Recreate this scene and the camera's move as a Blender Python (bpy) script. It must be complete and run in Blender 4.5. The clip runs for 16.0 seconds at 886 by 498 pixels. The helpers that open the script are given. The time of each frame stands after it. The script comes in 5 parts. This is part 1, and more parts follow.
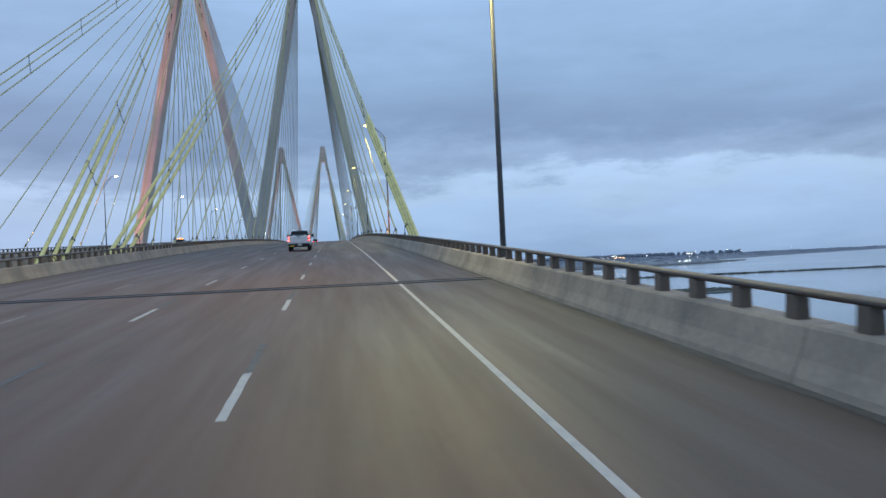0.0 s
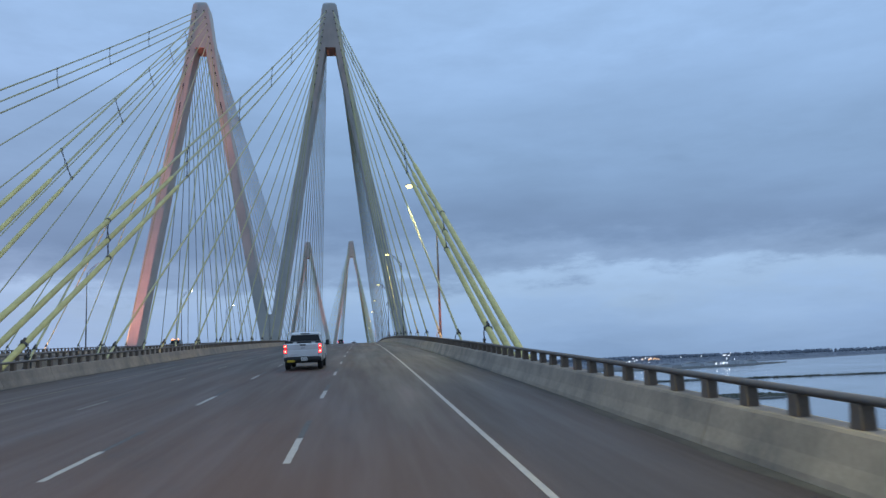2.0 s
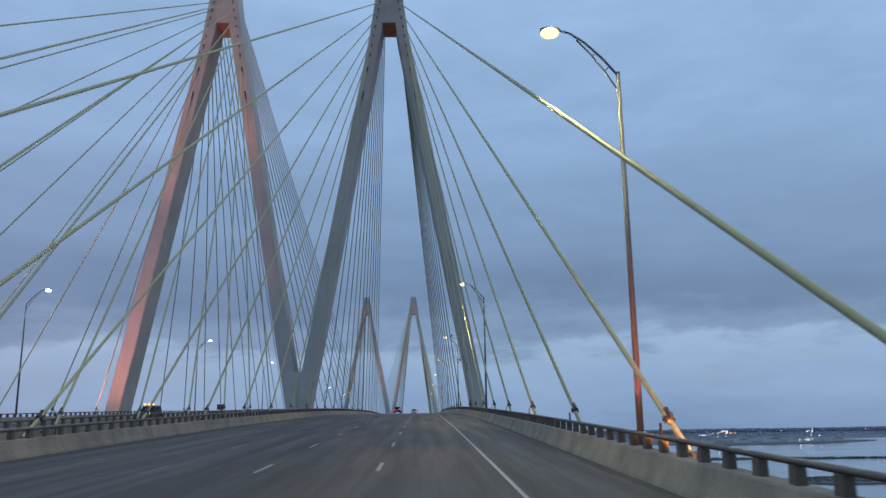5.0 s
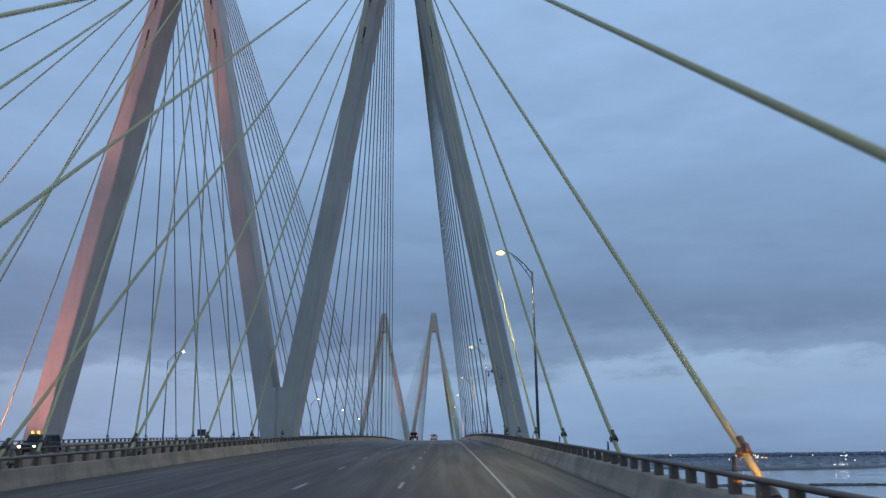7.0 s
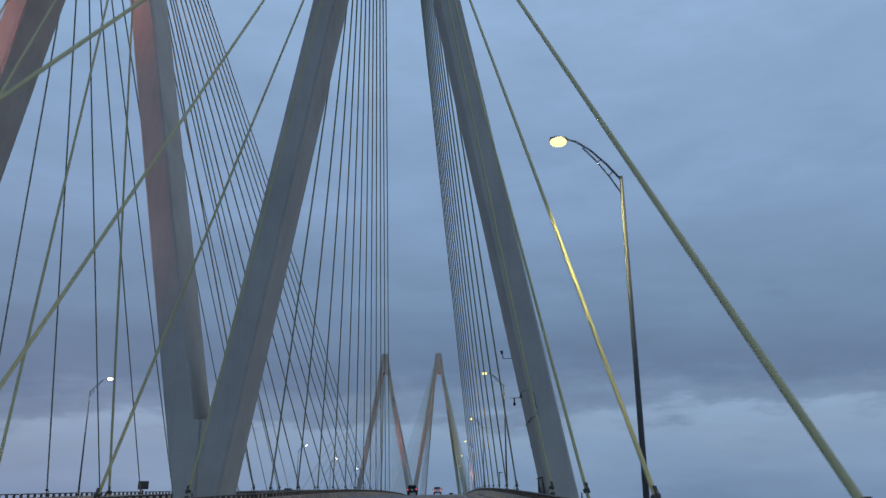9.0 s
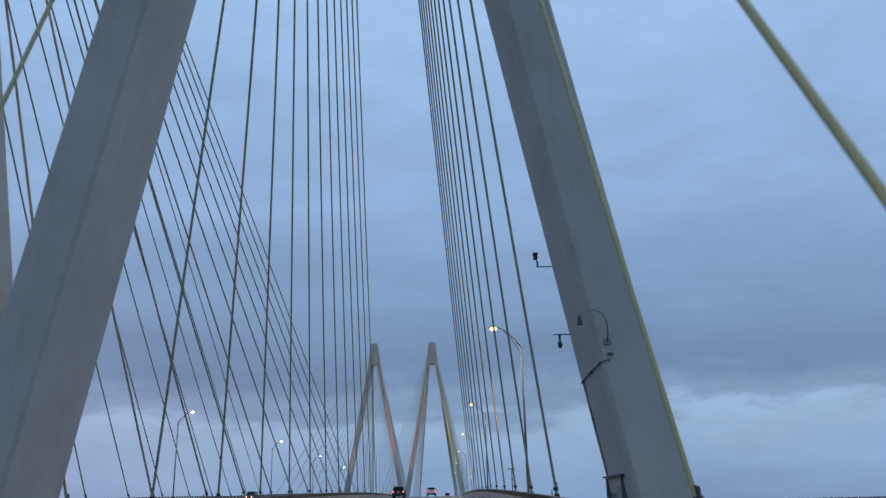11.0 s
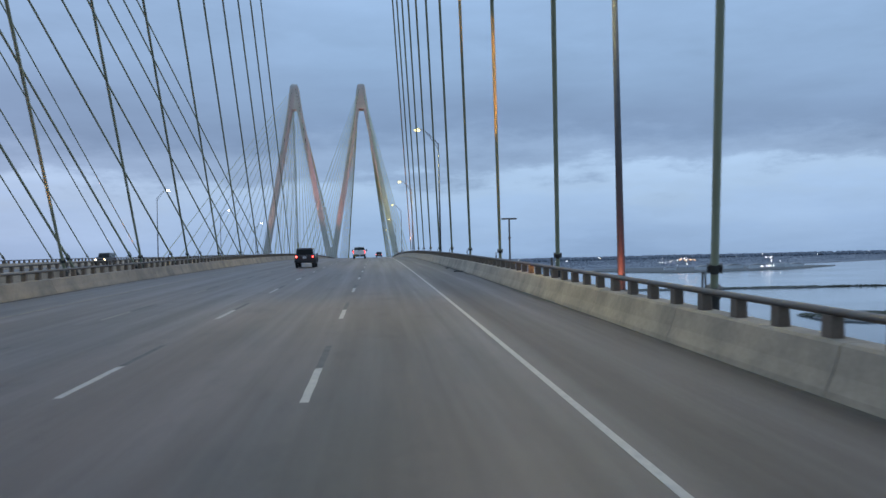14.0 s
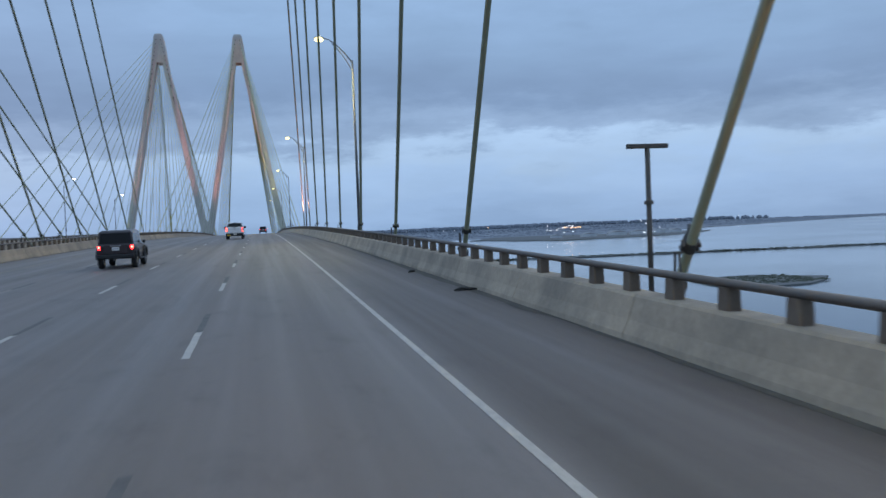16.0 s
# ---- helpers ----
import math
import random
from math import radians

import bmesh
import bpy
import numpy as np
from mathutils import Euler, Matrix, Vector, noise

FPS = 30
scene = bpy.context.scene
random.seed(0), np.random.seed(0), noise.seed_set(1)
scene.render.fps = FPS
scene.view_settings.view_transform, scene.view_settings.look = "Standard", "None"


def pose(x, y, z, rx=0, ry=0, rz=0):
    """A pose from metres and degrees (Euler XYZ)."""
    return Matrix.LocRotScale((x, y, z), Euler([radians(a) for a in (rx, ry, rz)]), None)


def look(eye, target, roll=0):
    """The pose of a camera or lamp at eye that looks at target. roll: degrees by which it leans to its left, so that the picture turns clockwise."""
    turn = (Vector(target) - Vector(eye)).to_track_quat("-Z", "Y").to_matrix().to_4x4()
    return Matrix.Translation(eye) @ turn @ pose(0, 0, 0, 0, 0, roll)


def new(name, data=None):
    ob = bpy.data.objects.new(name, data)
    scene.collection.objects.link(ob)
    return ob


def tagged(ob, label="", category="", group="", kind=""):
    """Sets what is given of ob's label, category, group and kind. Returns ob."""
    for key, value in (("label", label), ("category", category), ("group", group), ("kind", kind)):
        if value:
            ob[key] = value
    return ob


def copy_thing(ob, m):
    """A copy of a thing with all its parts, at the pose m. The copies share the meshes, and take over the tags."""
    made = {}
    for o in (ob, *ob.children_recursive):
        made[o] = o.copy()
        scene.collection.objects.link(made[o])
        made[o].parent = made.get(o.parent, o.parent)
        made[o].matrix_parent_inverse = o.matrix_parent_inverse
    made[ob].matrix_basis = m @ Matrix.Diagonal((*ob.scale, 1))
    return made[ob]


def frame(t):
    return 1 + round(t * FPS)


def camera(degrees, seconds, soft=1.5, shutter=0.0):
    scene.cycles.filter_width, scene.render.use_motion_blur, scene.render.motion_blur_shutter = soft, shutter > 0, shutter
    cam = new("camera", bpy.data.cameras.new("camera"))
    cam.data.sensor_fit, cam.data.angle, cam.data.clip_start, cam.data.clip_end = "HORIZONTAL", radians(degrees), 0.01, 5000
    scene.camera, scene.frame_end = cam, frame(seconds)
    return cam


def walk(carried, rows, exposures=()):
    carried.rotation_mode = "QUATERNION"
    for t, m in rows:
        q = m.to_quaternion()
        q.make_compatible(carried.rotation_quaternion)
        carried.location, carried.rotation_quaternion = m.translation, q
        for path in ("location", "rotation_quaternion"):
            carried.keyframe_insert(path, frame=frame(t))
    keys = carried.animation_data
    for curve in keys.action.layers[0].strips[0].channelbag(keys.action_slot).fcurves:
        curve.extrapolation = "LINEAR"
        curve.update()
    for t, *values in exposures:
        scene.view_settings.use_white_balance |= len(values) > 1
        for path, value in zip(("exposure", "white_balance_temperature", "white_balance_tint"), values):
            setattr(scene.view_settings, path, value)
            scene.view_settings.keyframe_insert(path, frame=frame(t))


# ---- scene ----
# ---------------------------------------------------------------- camera
cam = camera(56.69, 16.0, 1.5, 0.2)


def eye(x, y, z, yaw, pitch, lean):
    return pose(x, y, z, 0, 0, yaw) @ pose(0, 0, 0, 90 + pitch, 0, 0) @ pose(0, 0, 0, 0, 0, lean)


# seconds, x, y, z, yaw, pitch, lean
PATH = [
    (0.0, -0.42, -217.00, -8.28, -7.51, 0.68, -2.71),
    (0.5, -0.43, -208.79, -7.86, -6.34, 0.38, -2.31),
    (1.0, -0.44, -200.66, -7.45, -7.96, -1.32, -2.88),
    (1.5, -0.47, -192.61, -7.05, -7.14, 4.78, -3.33),
    (2.0, -0.54, -184.61, -6.67, -5.90, 7.65, -2.31),
    (2.5, -0.59, -176.55, -6.29, -4.56, 8.58, -1.54),
    (3.0, -0.60, -168.37, -5.91, -3.62, 9.08, -0.96),
    (3.5, -0.60, -160.02, -5.53, -2.88, 9.76, -1.02),
    (4.0, -0.52, -151.67, -5.16, -2.42, 10.80, -1.05),
    (6.5, -0.34, -110.48, -3.48, -0.32, 13.44, -0.67),
    (7.0, -0.22, -102.23, -3.17, -0.05, 13.85, -0.76),
    (7.5, -0.16, -93.95, -2.86, 0.21, 14.36, -0.60),
    (8.0, -0.17, -85.65, -2.57, 0.30, 15.43, -0.57),
    (8.5, -0.18, -77.43, -2.28, 0.37, 16.36, -0.34),
    (9.0, -0.22, -69.18, -2.00, 0.32, 17.16, -0.60),
    (11.5, -0.30, -27.98, -0.75, -0.48, 16.90, -1.82),
    (12.0, -0.41, -19.74, -0.53, -0.73, 16.35, -2.23),
    (12.5, -0.53, -11.50, -0.31, -0.68, 13.80, -1.04),
    (13.0, -0.64, -3.23, -0.10, -1.23, 7.65, -0.93),
    (13.5, -0.73, 5.17, 0.10, -2.84, 3.66, -0.88),
    (14.0, -0.78, 13.73, 0.30, -4.67, 0.38, -1.33),
    (14.5, -0.79, 22.37, 0.49, -5.74, -1.17, -1.46),
    (15.0, -0.74, 31.05, 0.67, -6.49, -1.82, -1.59),
    (15.5, -0.66, 39.71, 0.84, -8.61, -1.92, -1.83),
    (16.0, -0.56, 48.34, 1.00, -12.48, -1.92, -2.27),
]

# seconds, stops, kelvin, tint
EXPOSURES = [(0.0, 0.5, 6700, 10), (1.0, 0.42, 6500, 10), (2.0, 0.24, 6450, 10), (3.5, 0.05, 6550, 10), (7.0, -0.02, 6450, 10), (8.0, -0.12, 6550, 10), (9.0, -0.28, 6600, 10),
             (11.5, 0.05, 6400, 10), (12.5, 0.04, 6500, 10), (13.5, 0.18, 6800, 10), (14.2, 0.44, 6750, 10), (16.0, 0.42, 6650, 10)]
walk(cam, [(r[0], eye(*r[1:])) for r in PATH], EXPOSURES)

# ---------------------------------------------------------------- sky and sun
SUN_ELEVATION, SUN_TURN = radians(4), radians(70)
world = bpy.data.worlds.new("overcast_dusk")
scene.world = world
world.use_nodes = True


def srgb(r, g, b):
    return tuple((c / 255 / 12.92) if c / 255 <= 0.04045 else ((c / 255 + 0.055) / 1.055) ** 2.4 for c in (r, g, b)) + (1,)


def build_sky():
    nt = world.node_tree
    nt.nodes.clear()
    add, link = nt.nodes.new, nt.links.new
    out, bg = add("ShaderNodeOutputWorld"), add("ShaderNodeBackground")
    tc = add("ShaderNodeTexCoord")
    sep = add("ShaderNodeSeparateXYZ")
    link(tc.outputs["Generated"], sep.inputs[0])
    # stratus: flat layers, stretched along the horizon
    m1 = add("ShaderNodeMapping")
    m1.inputs["Scale"].default_value = (2.2, 2.2, 13)
    link(tc.outputs["Generated"], m1.inputs[0])
    n1 = add("ShaderNodeTexNoise")
    n1.inputs["Scale"].default_value, n1.inputs["Detail"].default_value, n1.inputs["Roughness"].default_value = 1.3, 6, 0.55
    link(m1.outputs[0], n1.inputs["Vector"])
    m2 = add("ShaderNodeMapping")
    m2.inputs["Scale"].default_value = (2.6, 2.6, 8)
    m2.inputs["Location"].default_value = (4.1, 1.7, 0.3)
    link(tc.outputs["Generated"], m2.inputs[0])
    n2 = add("ShaderNodeTexNoise")
    n2.inputs["Scale"].default_value, n2.inputs["Detail"].default_value, n2.inputs["Roughness"].default_value = 1.6, 7, 0.6
    link(m2.outputs[0], n2.inputs["Vector"])
    shift = add("ShaderNodeMath")
    shift.operation = "MULTIPLY_ADD"
    link(n1.outputs["Fac"], shift.inputs[0])
    shift.inputs[1].default_value, shift.inputs[2].default_value = 0.11, -0.055
    # ragged puffs along the lower edge of the dark layer
    m3 = add("ShaderNodeMapping")
    m3.inputs["Scale"].default_value = (6, 6, 20)
    m3.inputs["Location"].default_value = (1.3, 2.9, 0.7)
    link(tc.outputs["Generated"], m3.inputs[0])
    n3 = add("ShaderNodeTexNoise")
    n3.inputs["Scale"].default_value, n3.inputs["Detail"].default_value, n3.inputs["Roughness"].default_value = 1.6, 9, 0.62
    link(m3.outputs[0], n3.inputs["Vector"])
    puff = add("ShaderNodeMath")
    puff.operation = "MULTIPLY_ADD"
    link(n3.outputs["Fac"], puff.inputs[0])
    puff.inputs[1].default_value = 0.085
    link(shift.outputs[0], puff.inputs[2])
    low = add("ShaderNodeMath")
    low.operation = "ADD"
    link(puff.outputs[0], low.inputs[0])
    low.inputs[1].default_value = -0.03
    el = add("ShaderNodeMath")
    link(sep.outputs["Z"], el.inputs[0])
    link(low.outputs[0], el.inputs[1])
    ramp = add("ShaderNodeValToRGB")
    link(el.outputs[0], ramp.inputs[0])
    stops = SKY_STOPS
    cr = ramp.color_ramp
    cr.interpolation = "EASE"
    while len(cr.elements) < len(stops):
        cr.elements.new(0.5)
    for e, (p, c) in zip(cr.elements, stops):
        e.position, e.color = p, srgb(*c)
    # mottling of the cloud sheet
    mott = add("ShaderNodeMapRange")
    link(n2.outputs["Fac"], mott.inputs[0])
    mott.inputs[1].default_value, mott.inputs[2].default_value = 0.3, 0.7
    mott.inputs[3].default_value, mott.inputs[4].default_value = 0.94, 1.06
    tuft = add("ShaderNodeMapRange")
    link(n3.outputs["Fac"], tuft.inputs[0])
    tuft.inputs[1].default_value, tuft.inputs[2].default_value = 0.3, 0.7
    tuft.inputs[3].default_value, tuft.inputs[4].default_value = 1.07, 0.93
    soft = add("ShaderNodeVectorMath")
    soft.operation = "SCALE"
    link(ramp.outputs[0], soft.inputs[0])
    link(tuft.outputs[0], soft.inputs["Scale"])
    mul = add("ShaderNodeVectorMath")
    mul.operation = "SCALE"
    link(soft.outputs[0], mul.inputs[0])
    link(mott.outputs[0], mul.inputs["Scale"])
    # the clear dusk sky above the clouds shines through faintly
    sky = add("ShaderNodeTexSky")
    sky.sky_type, sky.sun_disc = "NISHITA", False
    sky.sun_elevation, sky.sun_rotation = SUN_ELEVATION, SUN_TURN
    thin = add("ShaderNodeVectorMath")
    thin.operation = "SCALE"
    link(sky.outputs[0], thin.inputs[0])
    thin.inputs["Scale"].default_value = 0.0012
    both = add("ShaderNodeVectorMath")
    # rosy town glow under the low cloud to the west
    west = add("ShaderNodeMapRange")
    link(sep.outputs["X"], west.inputs[0])
    west.inputs[1].default_value, west.inputs[2].default_value = -0.02, -0.42
    lowsky = add("ShaderNodeMapRange")
    link(sep.outputs["Z"], lowsky.inputs[0])
    lowsky.inputs[1].default_value, lowsky.inputs[2].default_value = 0.5, 0.02
    rosy = add("ShaderNodeMath")
    rosy.operation = "MULTIPLY"
    link(west.outputs[0], rosy.inputs[0])
    link(lowsky.outputs[0], rosy.inputs[1])
    tint = add("ShaderNodeMix")
    tint.data_type = "RGBA"
    link(rosy.outputs[0], tint.inputs[0])
    tint.inputs[6].default_value, tint.inputs[7].default_value = (1, 1, 1, 1), (1.12, 0.99, 0.975, 1)
    rose = add("ShaderNodeVectorMath")
    rose.operation = "MULTIPLY"
    link(mul.outputs[0], rose.inputs[0])
    link(tint.outputs[2], rose.inputs[1])
    link(rose.outputs[0], both.inputs[0])
    link(thin.outputs[0], both.inputs[1])
    link(both.outputs[0], bg.inputs["Color"])
    bg.inputs["Strength"].default_value = SKY_STRENGTH
    link(bg.outputs[0], out.inputs[0])


SKY_STRENGTH = 1.0
SKY_STOPS = [(0.0, (121, 148, 183)), (0.03, (132, 160, 196)), (0.065, (141, 169, 204)), (0.094, (148, 175, 207)), (0.115, (127, 152, 185)),
             (0.16, (113, 138, 172)), (0.25, (128, 157, 193)), (0.36, (143, 174, 213)), (0.6, (158, 191, 230)), (1.0, (158, 191, 230))]
build_sky()
sun = new("sun", bpy.data.lights.new("sun", "SUN"))
sun.data.energy, sun.data.angle, sun.data.color = 0.35, radians(40), (1.0, 0.93, 0.86)
sun.matrix_world = look((0, 0, 0), (-0.6, -0.5, -0.75)) @ Matrix.Identity(4)


def spot(name, at, to, watts, colour, cone=70, soft=0.3, blend=0.6):
    ob = new(name, bpy.data.lights.new(name, "SPOT"))
    d = ob.data
    d.energy, d.color, d.spot_size, d.spot_blend, d.shadow_soft_size = watts, colour, radians(cone), blend, soft
    ob.matrix_world = look(at, to)
    return ob


# ---------------------------------------------------------------- the line of the bridge
CREST, RADIUS, HALF = 190.5, 7861.0, 415.3
XC, MASTS = -5.86, 29.36          # middle of the near pair of legs, distance between the two masts
MID = XC - MASTS / 2              # the bridge's axis of symmetry
TOWERS = (1.6, 382.3)
SEA = -57.0
Y0, Y1 = -430.0, 900.0


def road_z(y):
    a = abs(y - CREST)
    return -a * a / (2 * RADIUS) if a < HALF else -HALF * HALF / (2 * RADIUS) - (a - HALF) * HALF / RADIUS


def grade(y):
    return math.degrees(math.atan(road_z(y + 0.5) - road_z(y - 0.5)))


# ---------------------------------------------------------------- mesh helpers
def mesh_of(bm, name, smooth=False):
    me = bpy.data.meshes.new(name)
    bmesh.ops.recalc_face_normals(bm, faces=bm.faces)
    bm.to_mesh(me)
    bm.free()
    if smooth:
        for p in me.polygons:
            p.use_smooth = True
    return me


def part(name, bm, material, parent=None, label="", smooth=False):
    me = bm if isinstance(bm, bpy.types.Mesh) else mesh_of(bm, name, smooth)
    if not me.materials:
        me.materials.append(material)
    ob = new(name, me)
    if parent:
        ob.parent = parent
    if label:
        ob["label"] = label
    return ob


def empty(name, m, label="", category="", group="", kind=""):
    ob = new(name)
    ob.matrix_world = m
    ob.empty_display_size = 0.2
    return tagged(ob, label, category, group, kind)


def box(c, s, bevel=0.0, bm=None, seg=2):
    bm2 = bmesh.new()
    bmesh.ops.create_cube(bm2, size=1, matrix=Matrix.Translation(c) @ Matrix.Diagonal((*s, 1)))
    if bevel:
        bmesh.ops.bevel(bm2, geom=bm2.edges[:], offset=bevel, segments=seg, profile=0.5, affect="EDGES")
    return join(bm, bm2)


def join(bm, bm2):
    if bm is None:
        return bm2
    me = bpy.data.meshes.new("tmp")
    bm2.to_mesh(me)
    bm2.free()
    bm.from_mesh(me)
    bpy.data.meshes.remove(me)
    return bm


def prism(poly, axis, a, b, bevel=0.0, bm=None, seg=2):
    """A polygon pushed along an axis: x: points are (y, z); y: (x, z); z: (x, y)."""
    def put(p, k):
        u, v = p
        return {"x": (k, u, v), "y": (u, k, v), "z": (u, v, k)}[axis]
    bm2 = bmesh.new()
    lo = [bm2.verts.new(put(p, a)) for p in poly]
    hi = [bm2.verts.new(put(p, b)) for p in poly]
    n = len(poly)
    bm2.faces.new(lo[::-1])
    bm2.faces.new(hi)
    for i in range(n):
        bm2.faces.new((lo[i], lo[(i + 1) % n], hi[(i + 1) % n], hi[i]))
    bmesh.ops.recalc_face_normals(bm2, faces=bm2.faces)
    if bevel:
        bmesh.ops.bevel(bm2, geom=bm2.edges[:], offset=bevel, segments=seg, profile=0.5, affect="EDGES", clamp_overlap=True)
    return join(bm, bm2)


def rod(p, q, r, r2=None, n=10, bm=None):
    p, q = Vector(p), Vector(q)
    d = q - p
    bm2 = bmesh.new()
    m = Matrix.Translation((p + q) / 2) @ d.to_track_quat("Z", "Y").to_matrix().to_4x4()
    bmesh.ops.create_cone(bm2, cap_ends=True, segments=n, radius1=r, radius2=r if r2 is None else r2, depth=d.length, matrix=m)
    return join(bm, bm2)


def loft(rings, bm=None, caps=True):
    """Skin over rings of points, each ring with the same count."""
    bm2 = bmesh.new()
    vs = [[bm2.verts.new(p) for p in ring] for ring in rings]
    n = len(rings[0])
    for a, b in zip(vs, vs[1:]):
        for i in range(n):
            bm2.faces.new((a[i], a[(i + 1) % n], b[(i + 1) % n], b[i]))
    if caps:
        bm2.faces.new(vs[0][::-1])
        bm2.faces.new(vs[-1])
    return join(bm, bm2)


def sweep(section, ys, bm=None):
    """A cross-section of (x, height over the road) drawn along the road."""
    return loft([[(x, y, road_z(y) + h) for x, h in section] for y in ys], bm)


def steps(a, b, d):
    n = max(1, round((b - a) / d))
    return [a + (b - a) * i / n for i in range(n + 1)]


def arc_tube(points, r, n=8, bm=None):
    """A round bar through points."""
    rings = []
    pts = [Vector(p) for p in points]
    for i, p in enumerate(pts):
        d = (pts[min(i + 1, len(pts) - 1)] - pts[max(i - 1, 0)]).normalized()
        q = d.to_track_quat("Z", "Y")
        rad = r[i] if isinstance(r, (list, tuple)) else r
        rings.append([p + q @ Vector((rad * math.cos(2 * math.pi * k / n), rad * math.sin(2 * math.pi * k / n), 0)) for k in range(n)])
    return loft(rings, bm)


# ---------------------------------------------------------------- materials
def material(name, colour, rough=0.8, metal=0.0, grain=0.15, grain_size=6.0, stain=0.2, stain_size=0.35, stain_colour=None,
             bump=0.0, bump_size=None, vary=0.0, stretch=(1, 1, 1), coat=0.0, emit=None, emit_strength=0.0, spec=0.5, drips=0.0):
    """Colour with fine grain and larger stains, in metres of the object's own space."""
    mt = bpy.data.materials.new(name)
    mt.use_nodes = True
    nt = mt.node_tree
    add, link = nt.nodes.new, nt.links.new
    bs = nt.nodes["Principled BSDF"]
    bs.inputs["Roughness"].default_value, bs.inputs["Metallic"].default_value = rough, metal
    bs.inputs["Coat Weight"].default_value = coat
    bs.inputs["Specular IOR Level"].default_value = spec
    tc = add("ShaderNodeTexCoord")
    mp = add("ShaderNodeMapping")
    mp.inputs["Scale"].default_value = stretch
    link(tc.outputs["Object"], mp.inputs[0])
    fine, big = add("ShaderNodeTexNoise"), add("ShaderNodeTexNoise")
    for nd, size, det in ((fine, grain_size, 5), (big, stain_size, 6)):
        nd.inputs["Scale"].default_value, nd.inputs["Detail"].default_value, nd.inputs["Roughness"].default_value = size, det, 0.6
        link(mp.outputs[0], nd.inputs["Vector"])
    base = add("ShaderNodeMix")
    base.data_type = "RGBA"
    base.inputs[6].default_value = (*colour, 1)
    base.inputs[7].default_value = (*(stain_colour or tuple(c * 0.55 for c in colour)), 1)
    f = add("ShaderNodeMapRange")
    link(big.outputs["Fac"], f.inputs[0])
    f.inputs[1].default_value, f.inputs[2].default_value, f.inputs[3].default_value, f.inputs[4].default_value = 0.4, 0.72, 0.0, stain * 2
    link(f.outputs[0], base.inputs[0])
    out = base.outputs[2]
    if drips:
        m2 = add("ShaderNodeMapping")
        m2.inputs["Scale"].default_value = (1.6, 1.6, 0.09)
        link(tc.outputs["Object"], m2.inputs[0])
        dn = add("ShaderNodeTexNoise")
        dn.inputs["Scale"].default_value, dn.inputs["Detail"].default_value = 1.5, 4
        link(m2.outputs[0], dn.inputs["Vector"])
        dr = add("ShaderNodeMapRange")
        link(dn.outputs["Fac"], dr.inputs[0])
        dr.inputs[1].default_value, dr.inputs[2].default_value, dr.inputs[3].default_value, dr.inputs[4].default_value = 0.5, 0.75, 0.0, drips
        mx = add("ShaderNodeMix")
        mx.data_type = "RGBA"
        link(dr.outputs[0], mx.inputs[0])
        link(out, mx.inputs[6])
        mx.inputs[7].default_value = (*tuple(c * 0.5 for c in colour), 1)
        out = mx.outputs[2]
    g = add("ShaderNodeMapRange")
    link(fine.outputs["Fac"], g.inputs[0])
    g.inputs[1].default_value, g.inputs[2].default_value = 0.25, 0.75
    g.inputs[3].default_value, g.inputs[4].default_value = 1 - grain, 1 + grain
    sc = add("ShaderNodeVectorMath")
    sc.operation = "SCALE"
    link(out, sc.inputs[0])
    link(g.outputs[0], sc.inputs["Scale"])
    out = sc.outputs[0]
    if vary:
        oi = add("ShaderNodeObjectInfo")
        v = add("ShaderNodeMapRange")
        link(oi.outputs["Random"], v.inputs[0])
        v.inputs[3].default_value, v.inputs[4].default_value = 1 - vary, 1 + vary
        s2 = add("ShaderNodeVectorMath")
        s2.operation = "SCALE"
        link(out, s2.inputs[0])
        link(v.outputs[0], s2.inputs["Scale"])
        out = s2.outputs[0]
    link(out, bs.inputs["Base Color"])
    if bump:
        bn = add("ShaderNodeBump")
        bn.inputs["Strength"].default_value, bn.inputs["Distance"].default_value = 1.0, bump
        bt = fine
        if bump_size:
            bt = add("ShaderNodeTexNoise")
            bt.inputs["Scale"].default_value, bt.inputs["Detail"].default_value = bump_size, 4
            link(mp.outputs[0], bt.inputs["Vector"])
        link(bt.outputs["Fac"], bn.inputs["Height"])
        link(bn.outputs[0], bs.inputs["Normal"])
    rr = add("ShaderNodeMapRange")
    link(big.outputs["Fac"], rr.inputs[0])
    rr.inputs[3].default_value, rr.inputs[4].default_value = max(0.02, rough - 0.08), min(1, rough + 0.08)
    link(rr.outputs[0], bs.inputs["Roughness"])
    if emit:
        bs.inputs["Emission Color"].default_value = (*emit, 1)
        bs.inputs["Emission Strength"].default_value = emit_strength
    return mt


